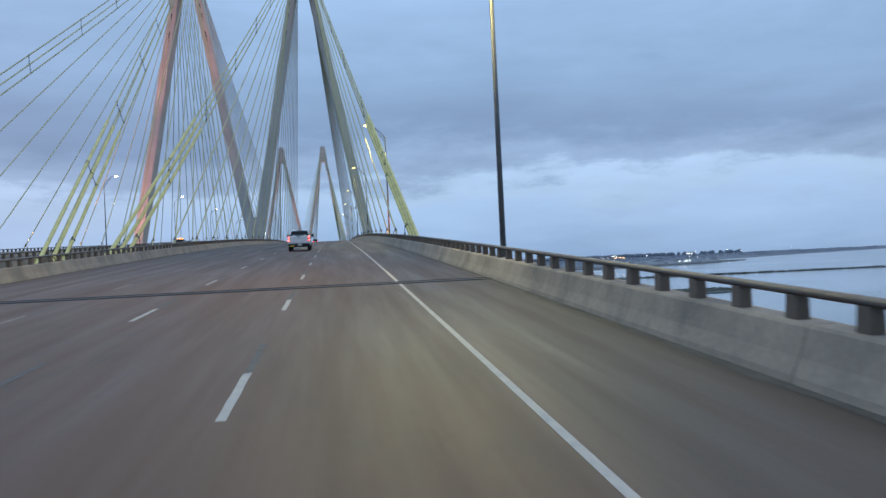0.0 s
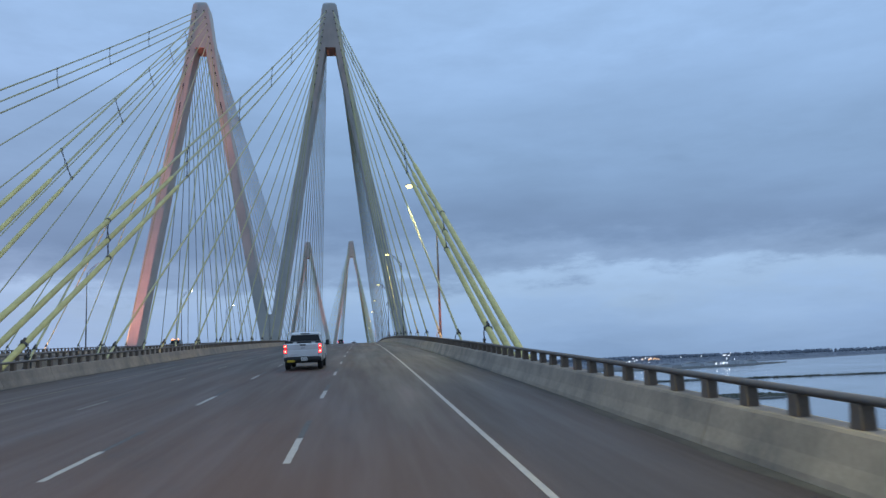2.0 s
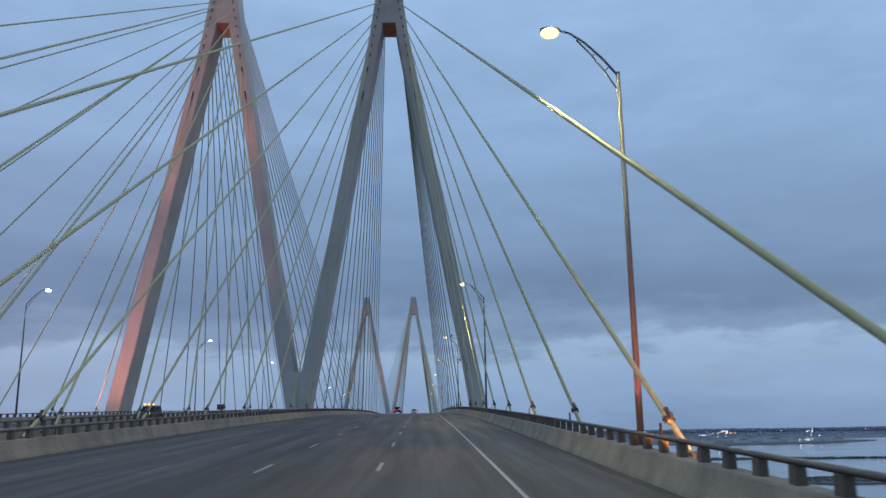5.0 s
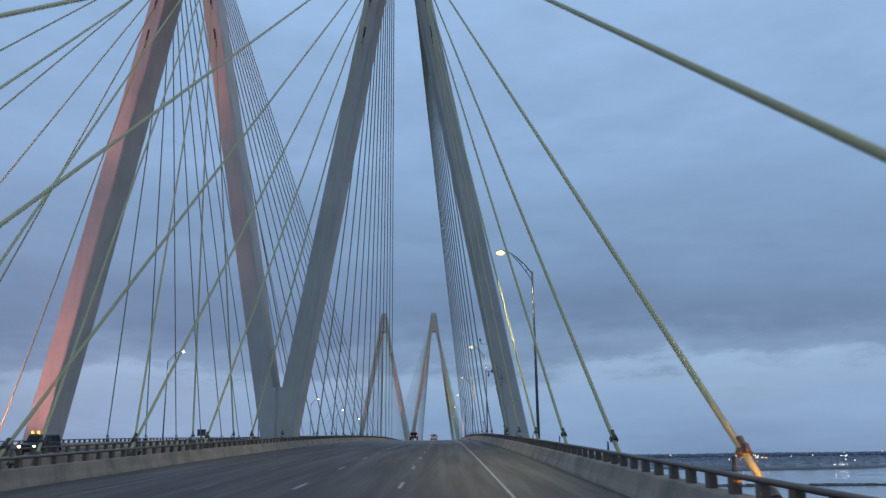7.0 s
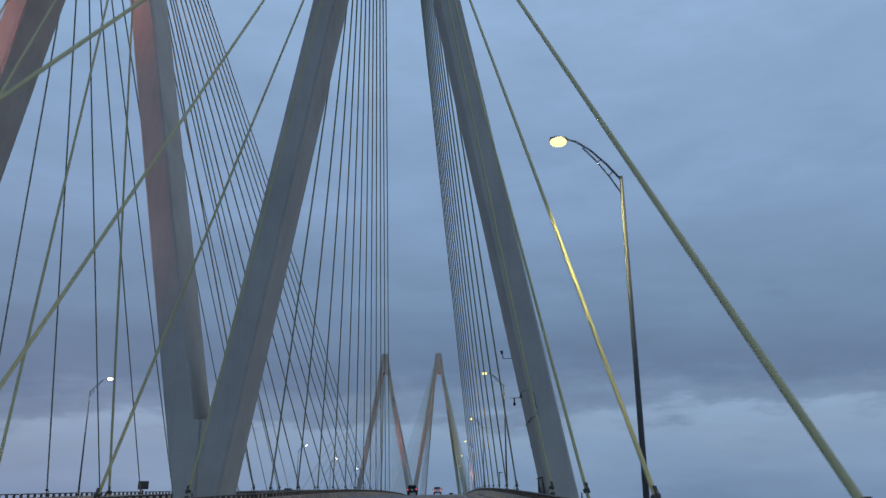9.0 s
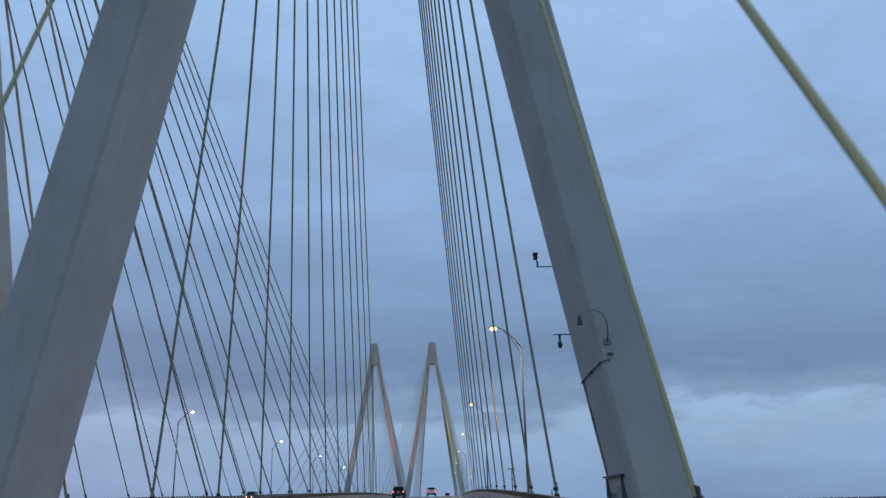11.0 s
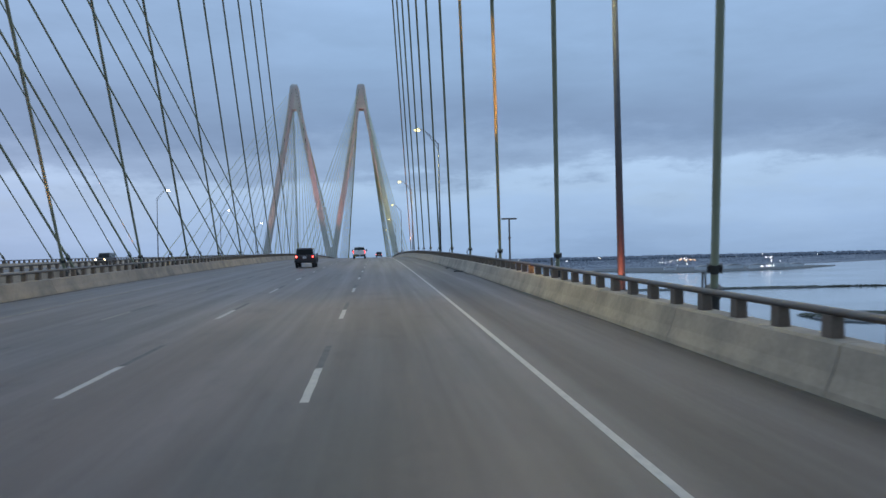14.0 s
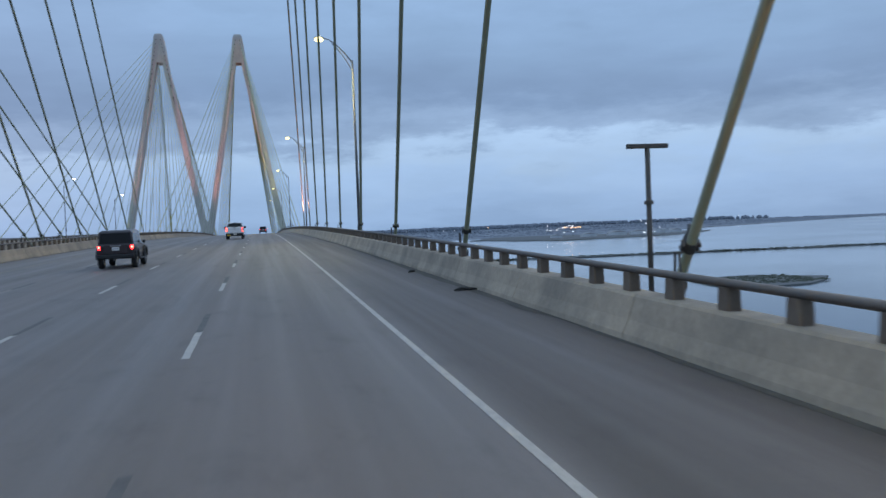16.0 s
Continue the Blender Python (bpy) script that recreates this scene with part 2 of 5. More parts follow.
def road_material(name="worn_deck_concrete"):
    """Grey deck concrete: traffic bands along the lanes, brown oil and rust wash, fine grain."""
    mt = bpy.data.materials.new(name)
    mt.use_nodes = True
    nt = mt.node_tree
    add, link = nt.nodes.new, nt.links.new
    bs = nt.nodes["Principled BSDF"]
    tc = add("ShaderNodeTexCoord")

    def noise_of(scale, size, detail=5, rough=0.6):
        mp = add("ShaderNodeMapping")
        mp.inputs["Scale"].default_value = scale
        link(tc.outputs["Object"], mp.inputs[0])
        nd = add("ShaderNodeTexNoise")
        nd.inputs["Scale"].default_value, nd.inputs["Detail"].default_value, nd.inputs["Roughness"].default_value = size, detail, rough
        link(mp.outputs[0], nd.inputs["Vector"])
        return nd.outputs["Fac"]

    def mapped(fac, a, b, c, d):
        r = add("ShaderNodeMapRange")
        link(fac, r.inputs[0])
        for i, v in enumerate((a, b, c, d)):
            r.inputs[i + 1].default_value = v
        return r.outputs[0]

    def mixed(fac, one, two):
        m = add("ShaderNodeMix")
        m.data_type = "RGBA"
        link(fac, m.inputs[0])
        for sock, v in ((m.inputs[6], one), (m.inputs[7], two)):
            if isinstance(v, tuple):
                sock.default_value = (*v, 1)
            else:
                link(v, sock)
        return m.outputs[2]
    streak = noise_of((1.0, 0.012, 1), 1.2, 3)
    patch = noise_of((0.3, 0.05, 1), 0.8, 5)
    grain = noise_of((1, 1, 1), 14, 6, 0.7)
    blot = noise_of((1, 0.45, 1), 0.9, 6, 0.65)
    c = mixed(mapped(streak, 0.34, 0.68, 0.25, 0.62), ROAD_LIGHT, ROAD_DARK)
    # polished wheel paths, twice in each lane, and oil drip between them
    sp = add("ShaderNodeSeparateXYZ")
    link(tc.outputs["Object"], sp.inputs[0])
    wave = add("ShaderNodeMath")
    wave.operation = "MULTIPLY_ADD"
    link(sp.outputs["X"], wave.inputs[0])
    wave.inputs[1].default_value, wave.inputs[2].default_value = 2 * math.pi / 1.83, math.pi
    cs = add("ShaderNodeMath")
    cs.operation = "COSINE"
    link(wave.outputs[0], cs.inputs[0])
    blend = add("ShaderNodeMath")
    blend.operation = "MULTIPLY"
    link(mapped(cs.outputs[0], -1, 1, 0, 0.5), blend.inputs[0])
    link(mapped(patch, 0.35, 0.6, 0.2, 1), blend.inputs[1])
    c = mixed(blend.outputs[0], c, ROAD_DARK)
    c = mixed(mapped(patch, 0.45, 0.68, 0, 0.65), c, ROAD_BROWN)
    # the approach slabs are of a browner concrete than the stayed span
    appr = add("ShaderNodeMath")
    appr.operation = "MULTIPLY_ADD"
    link(patch, appr.inputs[0])
    appr.inputs[1].default_value = 90.0
    link(sp.outputs["Y"], appr.inputs[2])
    rust = add("ShaderNodeMath")
    rust.operation = "MULTIPLY"
    link(mapped(appr.outputs[0], -130, -85, 0.78, 0), rust.inputs[0])
    link(mapped(sp.outputs["X"], -2.5, 2.5, 1, 0.35), rust.inputs[1])
    c = mixed(rust.outputs[0], c, ROAD_BROWN)
    # paler along the middle span: the brighter look there is put into the colour
    c = mixed(mapped(appr.outputs[0], 45, 95, 0, 0.7), c, ROAD_PALE)
    # the shoulder carries no traffic and has gone darker
    c = mixed(mapped(sp.outputs["X"], 1.9, 2.3, 0, 0.5), c, ROAD_DARK)
    c = mixed(mapped(blot, 0.54, 0.74, 0, 0.4), c, ROAD_DARK)
    sc = add("ShaderNodeVectorMath")
    sc.operation = "SCALE"
    link(c, sc.inputs[0])
    link(mapped(grain, 0.25, 0.75, 0.955, 1.045), sc.inputs["Scale"])
    link(sc.outputs[0], bs.inputs["Base Color"])
    link(mapped(streak, 0.3, 0.7, 0.5, 0.72), bs.inputs["Roughness"])
    bs.inputs["Specular IOR Level"].default_value = 0.35
    bn = add("ShaderNodeBump")
    bn.inputs["Distance"].default_value = 0.006
    link(grain, bn.inputs["Height"])
    link(bn.outputs[0], bs.inputs["Normal"])
    return mt


def glow(name, colour, strength):
    mt = bpy.data.materials.new(name)
    mt.use_nodes = True
    bs = mt.node_tree.nodes["Principled BSDF"]
    bs.inputs["Base Color"].default_value = (*colour, 1)
    bs.inputs["Emission Color"].default_value = (*colour, 1)
    bs.inputs["Emission Strength"].default_value = strength
    return mt


ROAD_PALE = (0.17, 0.149, 0.138)
ROAD_LIGHT, ROAD_DARK, ROAD_BROWN = (0.058, 0.045, 0.0365), (0.035, 0.027, 0.0225), (0.112, 0.058, 0.034)
M_ROAD = road_material()
M_TOWER = material("tower_concrete", (0.5, 0.475, 0.435), 0.85, grain=0.07, grain_size=5, stain=0.22, stain_size=0.22, bump=0.006, drips=0.18)
M_PARAPET = material("parapet_concrete", (0.395, 0.322, 0.243), 0.88, grain=0.12, grain_size=9, stain=0.48, stain_size=0.6, stain_colour=(0.2, 0.175, 0.145), bump=0.008, vary=0.05)
# darker version of the parapet concrete, used beside the median gap
M_PARAPET_DARK = material("dark_parapet_concrete", (0.275, 0.222, 0.17), 0.9, grain=0.14, grain_size=9, stain=0.55, stain_size=0.5, stain_colour=(0.15, 0.128, 0.105), bump=0.009, vary=0.07)
# darker copy of M_PARAPET: the side span's dimmer look is put into its colour
M_PARAPET_DIM = material("dim_parapet_concrete", (0.33, 0.272, 0.21), 0.9, grain=0.14, grain_size=9, stain=0.55, stain_size=0.5, stain_colour=(0.17, 0.148, 0.125), bump=0.009, vary=0.06)
M_GIRDER = material("girder_concrete", (0.32, 0.31, 0.3), 0.88, grain=0.08, stain=0.3, stain_size=0.2, drips=0.4)
M_RAIL = material("weathered_rail_steel", (0.095, 0.086, 0.078), 0.6, metal=0.2, grain=0.2, grain_size=12, stain=0.4, stain_size=2.5, stain_colour=(0.12, 0.075, 0.045), bump=0.003)
M_POST = material("rail_post_concrete", (0.15, 0.118, 0.09), 0.8, grain=0.14, grain_size=14, stain=0.45, stain_size=3, stain_colour=(0.12, 0.08, 0.055), vary=0.12, bump=0.004)
# darker, greyer copy of the yellow cable wrap: backlighting is put into its colour
M_STAY = material("backlit_stay_wrap", (0.31, 0.33, 0.225), 0.6, grain=0.06, grain_size=3, stain=0.25, stain_size=0.25, stain_colour=(0.22, 0.235, 0.165), vary=0.1)
M_CABLE = material("weathered_yellow_cable_wrap", (0.43, 0.4, 0.2), 0.6, grain=0.06, grain_size=3, stain=0.25, stain_size=0.25, stain_colour=(0.3, 0.29, 0.17), vary=0.1)
M_BACKSTAY = material("yellow_backstay_wrap", (0.66, 0.57, 0.2), 0.6, grain=0.1, grain_size=3, stain=0.4, stain_size=0.7, stain_colour=(0.4, 0.35, 0.15), vary=0.06)
M_SOCKET = material("dark_cable_socket", (0.085, 0.08, 0.074), 0.6, metal=0.3, grain=0.2, grain_size=12, stain=0.3, stain_size=4)
M_GALV = material("galvanised_pole", (0.14, 0.142, 0.145), 0.6, metal=0.1, grain=0.1, grain_size=6, stain=0.25, stain_size=1.4)
M_PAINT = material("white_road_paint", (0.4, 0.37, 0.33), 0.75, grain=0.16, grain_size=18, stain=0.42, stain_size=3.2, stain_colour=(0.3, 0.29, 0.28))
M_WORN = material("worn_road_paint", (0.27, 0.245, 0.21), 0.8, grain=0.2, grain_size=18, stain=0.5, stain_size=3, stain_colour=(0.13, 0.11, 0.09))
M_FADED = material("faded_edge_paint", (0.24, 0.205, 0.14), 0.8, grain=0.2, grain_size=18, stain=0.5, stain_size=1.5, stain_colour=(0.12, 0.1, 0.08))
M_TAR = material("black_contrast_paint", (0.055, 0.053, 0.05), 0.75, grain=0.2, grain_size=18, stain=0.45, stain_size=2.5, stain_colour=(0.13, 0.125, 0.12))
# the red light under the mast heads is put into this colour
M_SOFFIT = material("red_lit_soffit", (0.42, 0.24, 0.19), 0.7, grain=0.12, grain_size=4, stain=0.3, stain_size=0.6)
M_DARK = material("dark_recess", (0.03, 0.03, 0.032), 0.8, stain=0.1)
M_JOINT = material("joint_steel", (0.075, 0.07, 0.068), 0.55, metal=0.6, grain=0.2, grain_size=10, stain=0.4, stain_size=1.5)


# ---------------------------------------------------------------- water and shores
def water_material():
    mt = material("bay_water", (0.1, 0.125, 0.14), 0.12, grain=0.05, grain_size=0.02, stain=0.3, stain_size=0.004, stain_colour=(0.07, 0.085, 0.085), spec=0.5)
    nt = mt.node_tree
    add, link = nt.nodes.new, nt.links.new
    tc, mp = add("ShaderNodeTexCoord"), add("ShaderNodeMapping")
    mp.inputs["Scale"].default_value = (1, 0.6, 1)
    link(tc.outputs["Object"], mp.inputs[0])
    a, b = add("ShaderNodeTexNoise"), add("ShaderNodeTexNoise")
    a.inputs["Scale"].default_value, a.inputs["Detail"].default_value = 0.35, 5
    b.inputs["Scale"].default_value, b.inputs["Detail"].default_value = 0.02, 3
    link(mp.outputs[0], a.inputs["Vector"])
    link(mp.outputs[0], b.inputs["Vector"])
    mu = add("ShaderNodeMath")
    mu.operation = "MULTIPLY"
    link(a.outputs["Fac"], mu.inputs[0])
    link(b.outputs["Fac"], mu.inputs[1])
    bn = add("ShaderNodeBump")
    bn.inputs["Distance"].default_value = 0.16
    link(mu.outputs[0], bn.inputs["Height"])
    link(bn.outputs[0], nt.nodes["Principled BSDF"].inputs["Normal"])
    return mt


M_WATER = water_material()
# distance haze is put into both colours: bluer ground, paler and bluer woods
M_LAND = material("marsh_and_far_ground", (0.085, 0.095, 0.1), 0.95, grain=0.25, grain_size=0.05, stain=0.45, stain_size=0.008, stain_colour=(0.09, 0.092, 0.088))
M_WOODS = material("hazed_coast_woods", (0.15, 0.172, 0.205), 0.95, grain=0.1, grain_size=0.12, stain=0.3, stain_size=0.02, stain_colour=(0.12, 0.136, 0.16))
M_SHRUB = material("shore_shrub", (0.06, 0.07, 0.05), 0.95, grain=0.35, grain_size=0.8, stain=0.4, stain_size=0.2)
M_SHED = material("pale_industrial_cladding", (0.58, 0.6, 0.62), 0.7, grain=0.08, grain_size=0.3, stain=0.3, stain_size=0.05)

bm = bmesh.new()
bmesh.ops.create_grid(bm, x_segments=8, y_segments=8, size=4900, matrix=Matrix.Translation((0, 200, SEA)))
tagged(part("water", bm, M_WATER), "grey-blue wind-rippled bay water under the bridge", "water", kind="structure")


def land(name, outline, rise, seed, label, cover=None):
    """A low piece of ground with a ragged shore: outline is (x, y) corners in order."""
    rng = random.Random(seed)
    pts = []
    for (ax, ay), (bx, by) in zip(outline, outline[1:] + outline[:1]):
        n = max(2, int(math.hypot(bx - ax, by - ay) / 60))
        for i in range(n):
            k = i / n
            j = min(14, 0.16 * math.hypot(bx - ax, by - ay) / n + 3)
            pts.append((ax + (bx - ax) * k + rng.uniform(-j, j), ay + (by - ay) * k + rng.uniform(-j, j)))
    bm = bmesh.new()
    lo = [bm.verts.new((x, y, SEA - 1)) for x, y in pts]
    cx, cy = sum(p[0] for p in pts) / len(pts), sum(p[1] for p in pts) / len(pts)
    hi = [bm.verts.new((x + (cx - x) * 0.012, y + (cy - y) * 0.012, SEA + rise)) for x, y in pts]
    n = len(pts)
    for i in range(n):
        bm.faces.new((lo[i], lo[(i + 1) % n], hi[(i + 1) % n], hi[i]))
    bmesh.ops.triangulate(bm, faces=[bm.faces.new(hi)])
    return tagged(part(name, bm, cover or M_LAND), label, "land", kind="structure")


def clump(verts, faces, c, r, h, rng):
    """One uneven bush or tree crown: a squashed, jittered eight-sided dome."""
    k = len(verts)
    n = 7
    for lev, (rr, zz) in enumerate(((0.8, 0.0), (1.0, 0.4), (0.62, 0.8))):
        for i in range(n):
            a = 2 * math.pi * (i + rng.random() * 0.6) / n
            q = r * rr * rng.uniform(0.7, 1.25)
            verts.append((c[0] + q * math.cos(a), c[1] + q * math.sin(a), c[2] + h * zz * rng.uniform(0.8, 1.2)))
    verts.append((c[0] + rng.uniform(-.3, .3) * r, c[1] + rng.uniform(-.3, .3) * r, c[2] + h * rng.uniform(0.9, 1.15)))
    for lev in range(2):
        for i in range(n):
            a, b = k + lev * n + i, k + lev * n + (i + 1) % n
            faces.append((a, b, b + n, a + n))
    for i in range(n):
        faces.append((k + 2 * n + i, k + 2 * n + (i + 1) % n, k + 3 * n))


def shrubs(name, spots, material_, label, category):
    verts, faces = [], []
    rng = random.Random(len(spots))
    for x, y, z, r, h in spots:
        clump(verts, faces, (x, y, z), r, h, rng)
    me = bpy.data.meshes.new(name)
    me.from_pydata(verts, [], faces)
    return tagged(part(name, me, material_), label, category, kind="stuff")


rng = random.Random(4)
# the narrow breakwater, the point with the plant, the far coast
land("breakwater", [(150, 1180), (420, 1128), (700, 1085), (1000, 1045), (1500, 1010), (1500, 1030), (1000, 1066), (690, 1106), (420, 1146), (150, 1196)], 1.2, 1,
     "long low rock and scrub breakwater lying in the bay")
shrubs("breakwater_scrub", [(x := rng.uniform(200, 1450), 1138 - (x - 420) * 0.155 + (x > 1000) * (x - 1000) * 0.065 + rng.uniform(-5, 5), SEA + 0.6, rng.uniform(0.9, 2.6), rng.uniform(0.6, 2.4)) for _ in range(1100)],
       M_SHRUB, "dark scrub bushes along the breakwater", "shrubs")
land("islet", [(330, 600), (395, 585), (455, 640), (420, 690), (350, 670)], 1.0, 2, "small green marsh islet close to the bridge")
shrubs("islet_scrub", [(rng.uniform(345, 435), rng.uniform(605, 675), SEA + 0.5, rng.uniform(0.8, 2.2), rng.uniform(0.4, 1.6)) for _ in range(600)],
       M_SHRUB, "low green scrub covering the marsh islet", "shrubs")
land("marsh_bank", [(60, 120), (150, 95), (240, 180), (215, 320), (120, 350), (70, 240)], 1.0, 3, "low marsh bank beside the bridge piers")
shrubs("marsh_scrub", [(rng.uniform(85, 205), rng.uniform(135, 320), SEA + 0.5, rng.uniform(0.8, 2.6), rng.uniform(0.5, 2)) for _ in range(900)],
       M_SHRUB, "low scrub on the marsh bank", "shrubs")
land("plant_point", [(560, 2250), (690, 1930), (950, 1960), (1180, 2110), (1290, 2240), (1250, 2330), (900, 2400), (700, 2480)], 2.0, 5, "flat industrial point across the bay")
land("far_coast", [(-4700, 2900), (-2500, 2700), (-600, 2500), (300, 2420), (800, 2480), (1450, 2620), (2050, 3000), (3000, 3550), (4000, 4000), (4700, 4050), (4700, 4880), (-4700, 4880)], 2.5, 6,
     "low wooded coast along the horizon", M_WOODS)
woods = []


def coast_y(x):
    return 2520 if x < 800 else 2520 + (x - 800) * 0.42 if x < 2050 else 3045 + (x - 2050) * 0.55


# hedgerows and belts of trees, one behind the other
for row in range(26):
    back = 30 + 1900 * (row / 25) ** 1.5
    for _ in range(520):
        x = rng.uniform(-900, 3300)
        if noise.noise((x * 0.004, row * 3.7, 0)) < -0.12:
            continue
        y = coast_y(x) + back + rng.uniform(-12, 12)
        if y < 4800:
            woods.append((x, y, SEA + 1, rng.uniform(3, 7.5), rng.uniform(1.6, 3.6) + back * 0.002))
for _ in range(4200):
    x = rng.uniform(-4700, 4700)
    woods.append((x, rng.uniform(4500, 4850), SEA + 1, rng.uniform(9, 22), rng.uniform(20, 22.5) + 2.5 * noise.noise((x * 0.002, 0, 0))))
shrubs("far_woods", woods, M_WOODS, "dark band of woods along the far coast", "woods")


def shore_building(x, y, w, d, h):
    ob = empty("industrial_shed", pose(x, y, SEA + 1.5, 0, 0, rng.uniform(-20, 20)), "pale industrial building on the far shore", "building", "plant buildings")
    part("wall_block", box((0, 0, h / 2), (w, d, h), 0.3), M_SHED, ob)
    part("roof", prism([(-w / 2 - 0.5, h + 0.02), (w / 2 + 0.5, h + 0.02), (0, h + w * 0.08)], "y", -d / 2 - 0.5, d / 2 + 0.5), M_GIRDER, ob)
    return ob


for x, y, w, d, h in ((1010, 2130, 42, 24, 9), (1055, 2150, 16, 16, 12), (1080, 2155, 16, 16, 12), (1105, 2160, 18, 18, 11), (950, 2140, 50, 20, 9), (860, 2120, 40, 20, 8), (780, 2150, 30, 18, 7), (1150, 2190, 36, 20, 8)):
    shore_building(x, y, w, d, h)
M_LIGHT_WARM, M_LIGHT_WHITE = glow("sodium_light", (1.0, 0.5, 0.2), 5), glow("white_yard_light", (0.95, 0.97, 1.0), 4.5)
yard_mesh = {}
for key, mt in (("warm", M_LIGHT_WARM), ("white", M_LIGHT_WHITE)):
    b = bmesh.new()
    bmesh.ops.create_icosphere(b, subdivisions=1, radius=1.0, matrix=Matrix.Translation((0, 0, 15)))
    yard_mesh[key] = (mesh_of(rod((0, 0, 0), (0, 0, 14), 0.25, 0.15, 6), "mast"), mesh_of(b, "lamp"), mt)


def yard_light(x, y, key, lift=0.0):
    mast, lamp, mt = yard_mesh[key]
    ob = empty("yard_light", pose(x, y, SEA + 1.5 + lift), "lit yard light on a tall mast on the far shore", "yard light", "shore lights")
    part("mast", mast, M_GALV, ob)
    part("lamp", lamp, mt, ob)


# clusters: a tight row at the shed, pairs along the yard, a dense sodium group
for x, y, n, wide, key, lift in ((985, 2050, 7, 5.5, "white", -8), (770, 2200, 4, 9, "white", 6), (842, 2300, 3, 18, "white", 9), (868, 2310, 9, 6, "warm", 9), (884, 2330, 4, 5, "white", 14),
                                 (800, 2130, 2, 20, "white", 0), (1085, 2190, 2, 24, "white", 2), (1118, 2300, 3, 12, "white", 12), (1180, 2420, 2, 14, "white", 10)):
    for i in range(n):
        yard_light(x + i * wide + rng.uniform(-0.3, 0.3) * wide, y + rng.uniform(-8, 8), key, lift + rng.uniform(-1.5, 1.5))
for i in range(14):
    x = rng.uniform(300, 2600)
    yard_light(x, (2640 if x < 1200 else 2640 + (x - 1200) * 0.8) + rng.uniform(0, 700), "white" if rng.random() < 0.8 else "warm", rng.uniform(4, 14))


# ---------------------------------------------------------------- road decks
X_RIGHT, X_LEFT = 5.2, -16.2      # foot of the parapets on the near deck


def mirrored(x):
    return 2 * MID - x


YS = steps(Y0, Y1, 5)
roads = []
for i, f in ((1, lambda x: x), (2, mirrored)):
    a, b = sorted((f(X_LEFT - 0.9), f(X_RIGHT + 0.9)))
    bm = sweep([(a, 0), (b, 0), (b, -0.28), (a, -0.28)], YS)
    roads.append(tagged(part(f"road_{i}", bm, M_ROAD), "worn grey concrete four-lane bridge carriageway with dark wheel tracks" if i == 1 else "grey concrete carriageway of the opposite bridge deck", "road", kind="structure"))
    bm = sweep([(a + 0.02, -0.285), (b - 0.02, -0.285), (b - 0.02, -0.6), (b - 1.6, -0.75), (b - 1.9, -2.2), (b - 3.0, -2.2), (b - 3.3, -0.75),
                (a + 3.3, -0.75), (a + 3.0, -2.2), (a + 1.9, -2.2), (a + 1.6, -0.75), (a + 0.02, -0.6)], YS)
    tagged(part(f"bridge_deck_{i}", bm, M_GIRDER), "concrete deck slab on two edge girders", "bridge deck", kind="structure")


def strip(x, y0, y1, w, mt, name, parent, lift):
    bm = bmesh.new()
    ys = steps(y0, y1, 6)
    vs = [[bm.verts.new((x + s * w / 2, y, road_z(y) + lift)) for s in (-1, 1)] for y in ys]
    for p, q in zip(vs, vs[1:]):
        bm.faces.new((p[0], p[1], q[1], q[0]))
    return part(name, bm, mt, parent)


strip(1.83, Y0, Y1, 0.115, M_PAINT, "edge_line", roads[0], 0.005)
strip(-12.8, Y0, Y1, 0.115, M_FADED, "edge_line", roads[0], 0.005)
strip(mirrored(1.83), Y0, Y1, 0.115, M_PAINT, "edge_line", roads[1], 0.005)
strip(mirrored(-12.8), Y0, Y1, 0.115, M_FADED, "edge_line", roads[1], 0.005)


def bar_mesh(w, l, name):
    """A painted bar with slightly ragged ends."""
    bm = bmesh.new()
    r = random.Random(7)
    n = 6
    left = [bm.verts.new((-w / 2 + r.uniform(-.008, .008), l * i / n + (r.uniform(-.03, .03) if i in (0, n) else 0), 0)) for i in range(n + 1)]
    right = [bm.verts.new((w / 2 + r.uniform(-.008, .008), l * i / n + (r.uniform(-.03, .03) if i in (0, n) else 0), 0)) for i in range(n + 1)]
    for i in range(n):
        bm.faces.new((left[i], right[i], right[i + 1], left[i + 1]))
    return mesh_of(bm, name)


DASH, WORN_DASH, CONTRAST = bar_mesh(0.13, 3.05, "lane_dash"), bar_mesh(0.12, 2.95, "worn_dash"), bar_mesh(0.13, 3.05, "contrast_dash")
# each lane line was set out on its own: place across, one dash along it, spacing
for x, first_dash, gap in ((-1.83, 62.1, 12.237), (-5.55, 63.4, 12.333), (-9.1, 64.1, 12.365)):
    for k in range(math.ceil((-330 - first_dash) / gap), math.ceil((420 - first_dash) / gap)):
        y = first_dash + gap * k
        for mesh_, mt, dy, lift, nm in ((DASH if x > -9 else WORN_DASH, M_PAINT if x > -9 else M_WORN, 0, 0.006, "lane_dash"), (CONTRAST, M_TAR, 3.1, 0.005, "contrast_dash")):
            ob = part(nm, mesh_, mt, roads[0])
            ob.matrix_basis = pose(x, y + dy, road_z(y + dy) + lift, grade(y + dy + 1.5), 0, 0)

# dirt that gathers along the foot of each parapet, with a ragged edge
M_GRIME = material("gutter_dirt", (0.06, 0.053, 0.045), 0.95, grain=0.25, grain_size=9, stain=0.5, stain_size=0.8, stain_colour=(0.1, 0.09, 0.075))


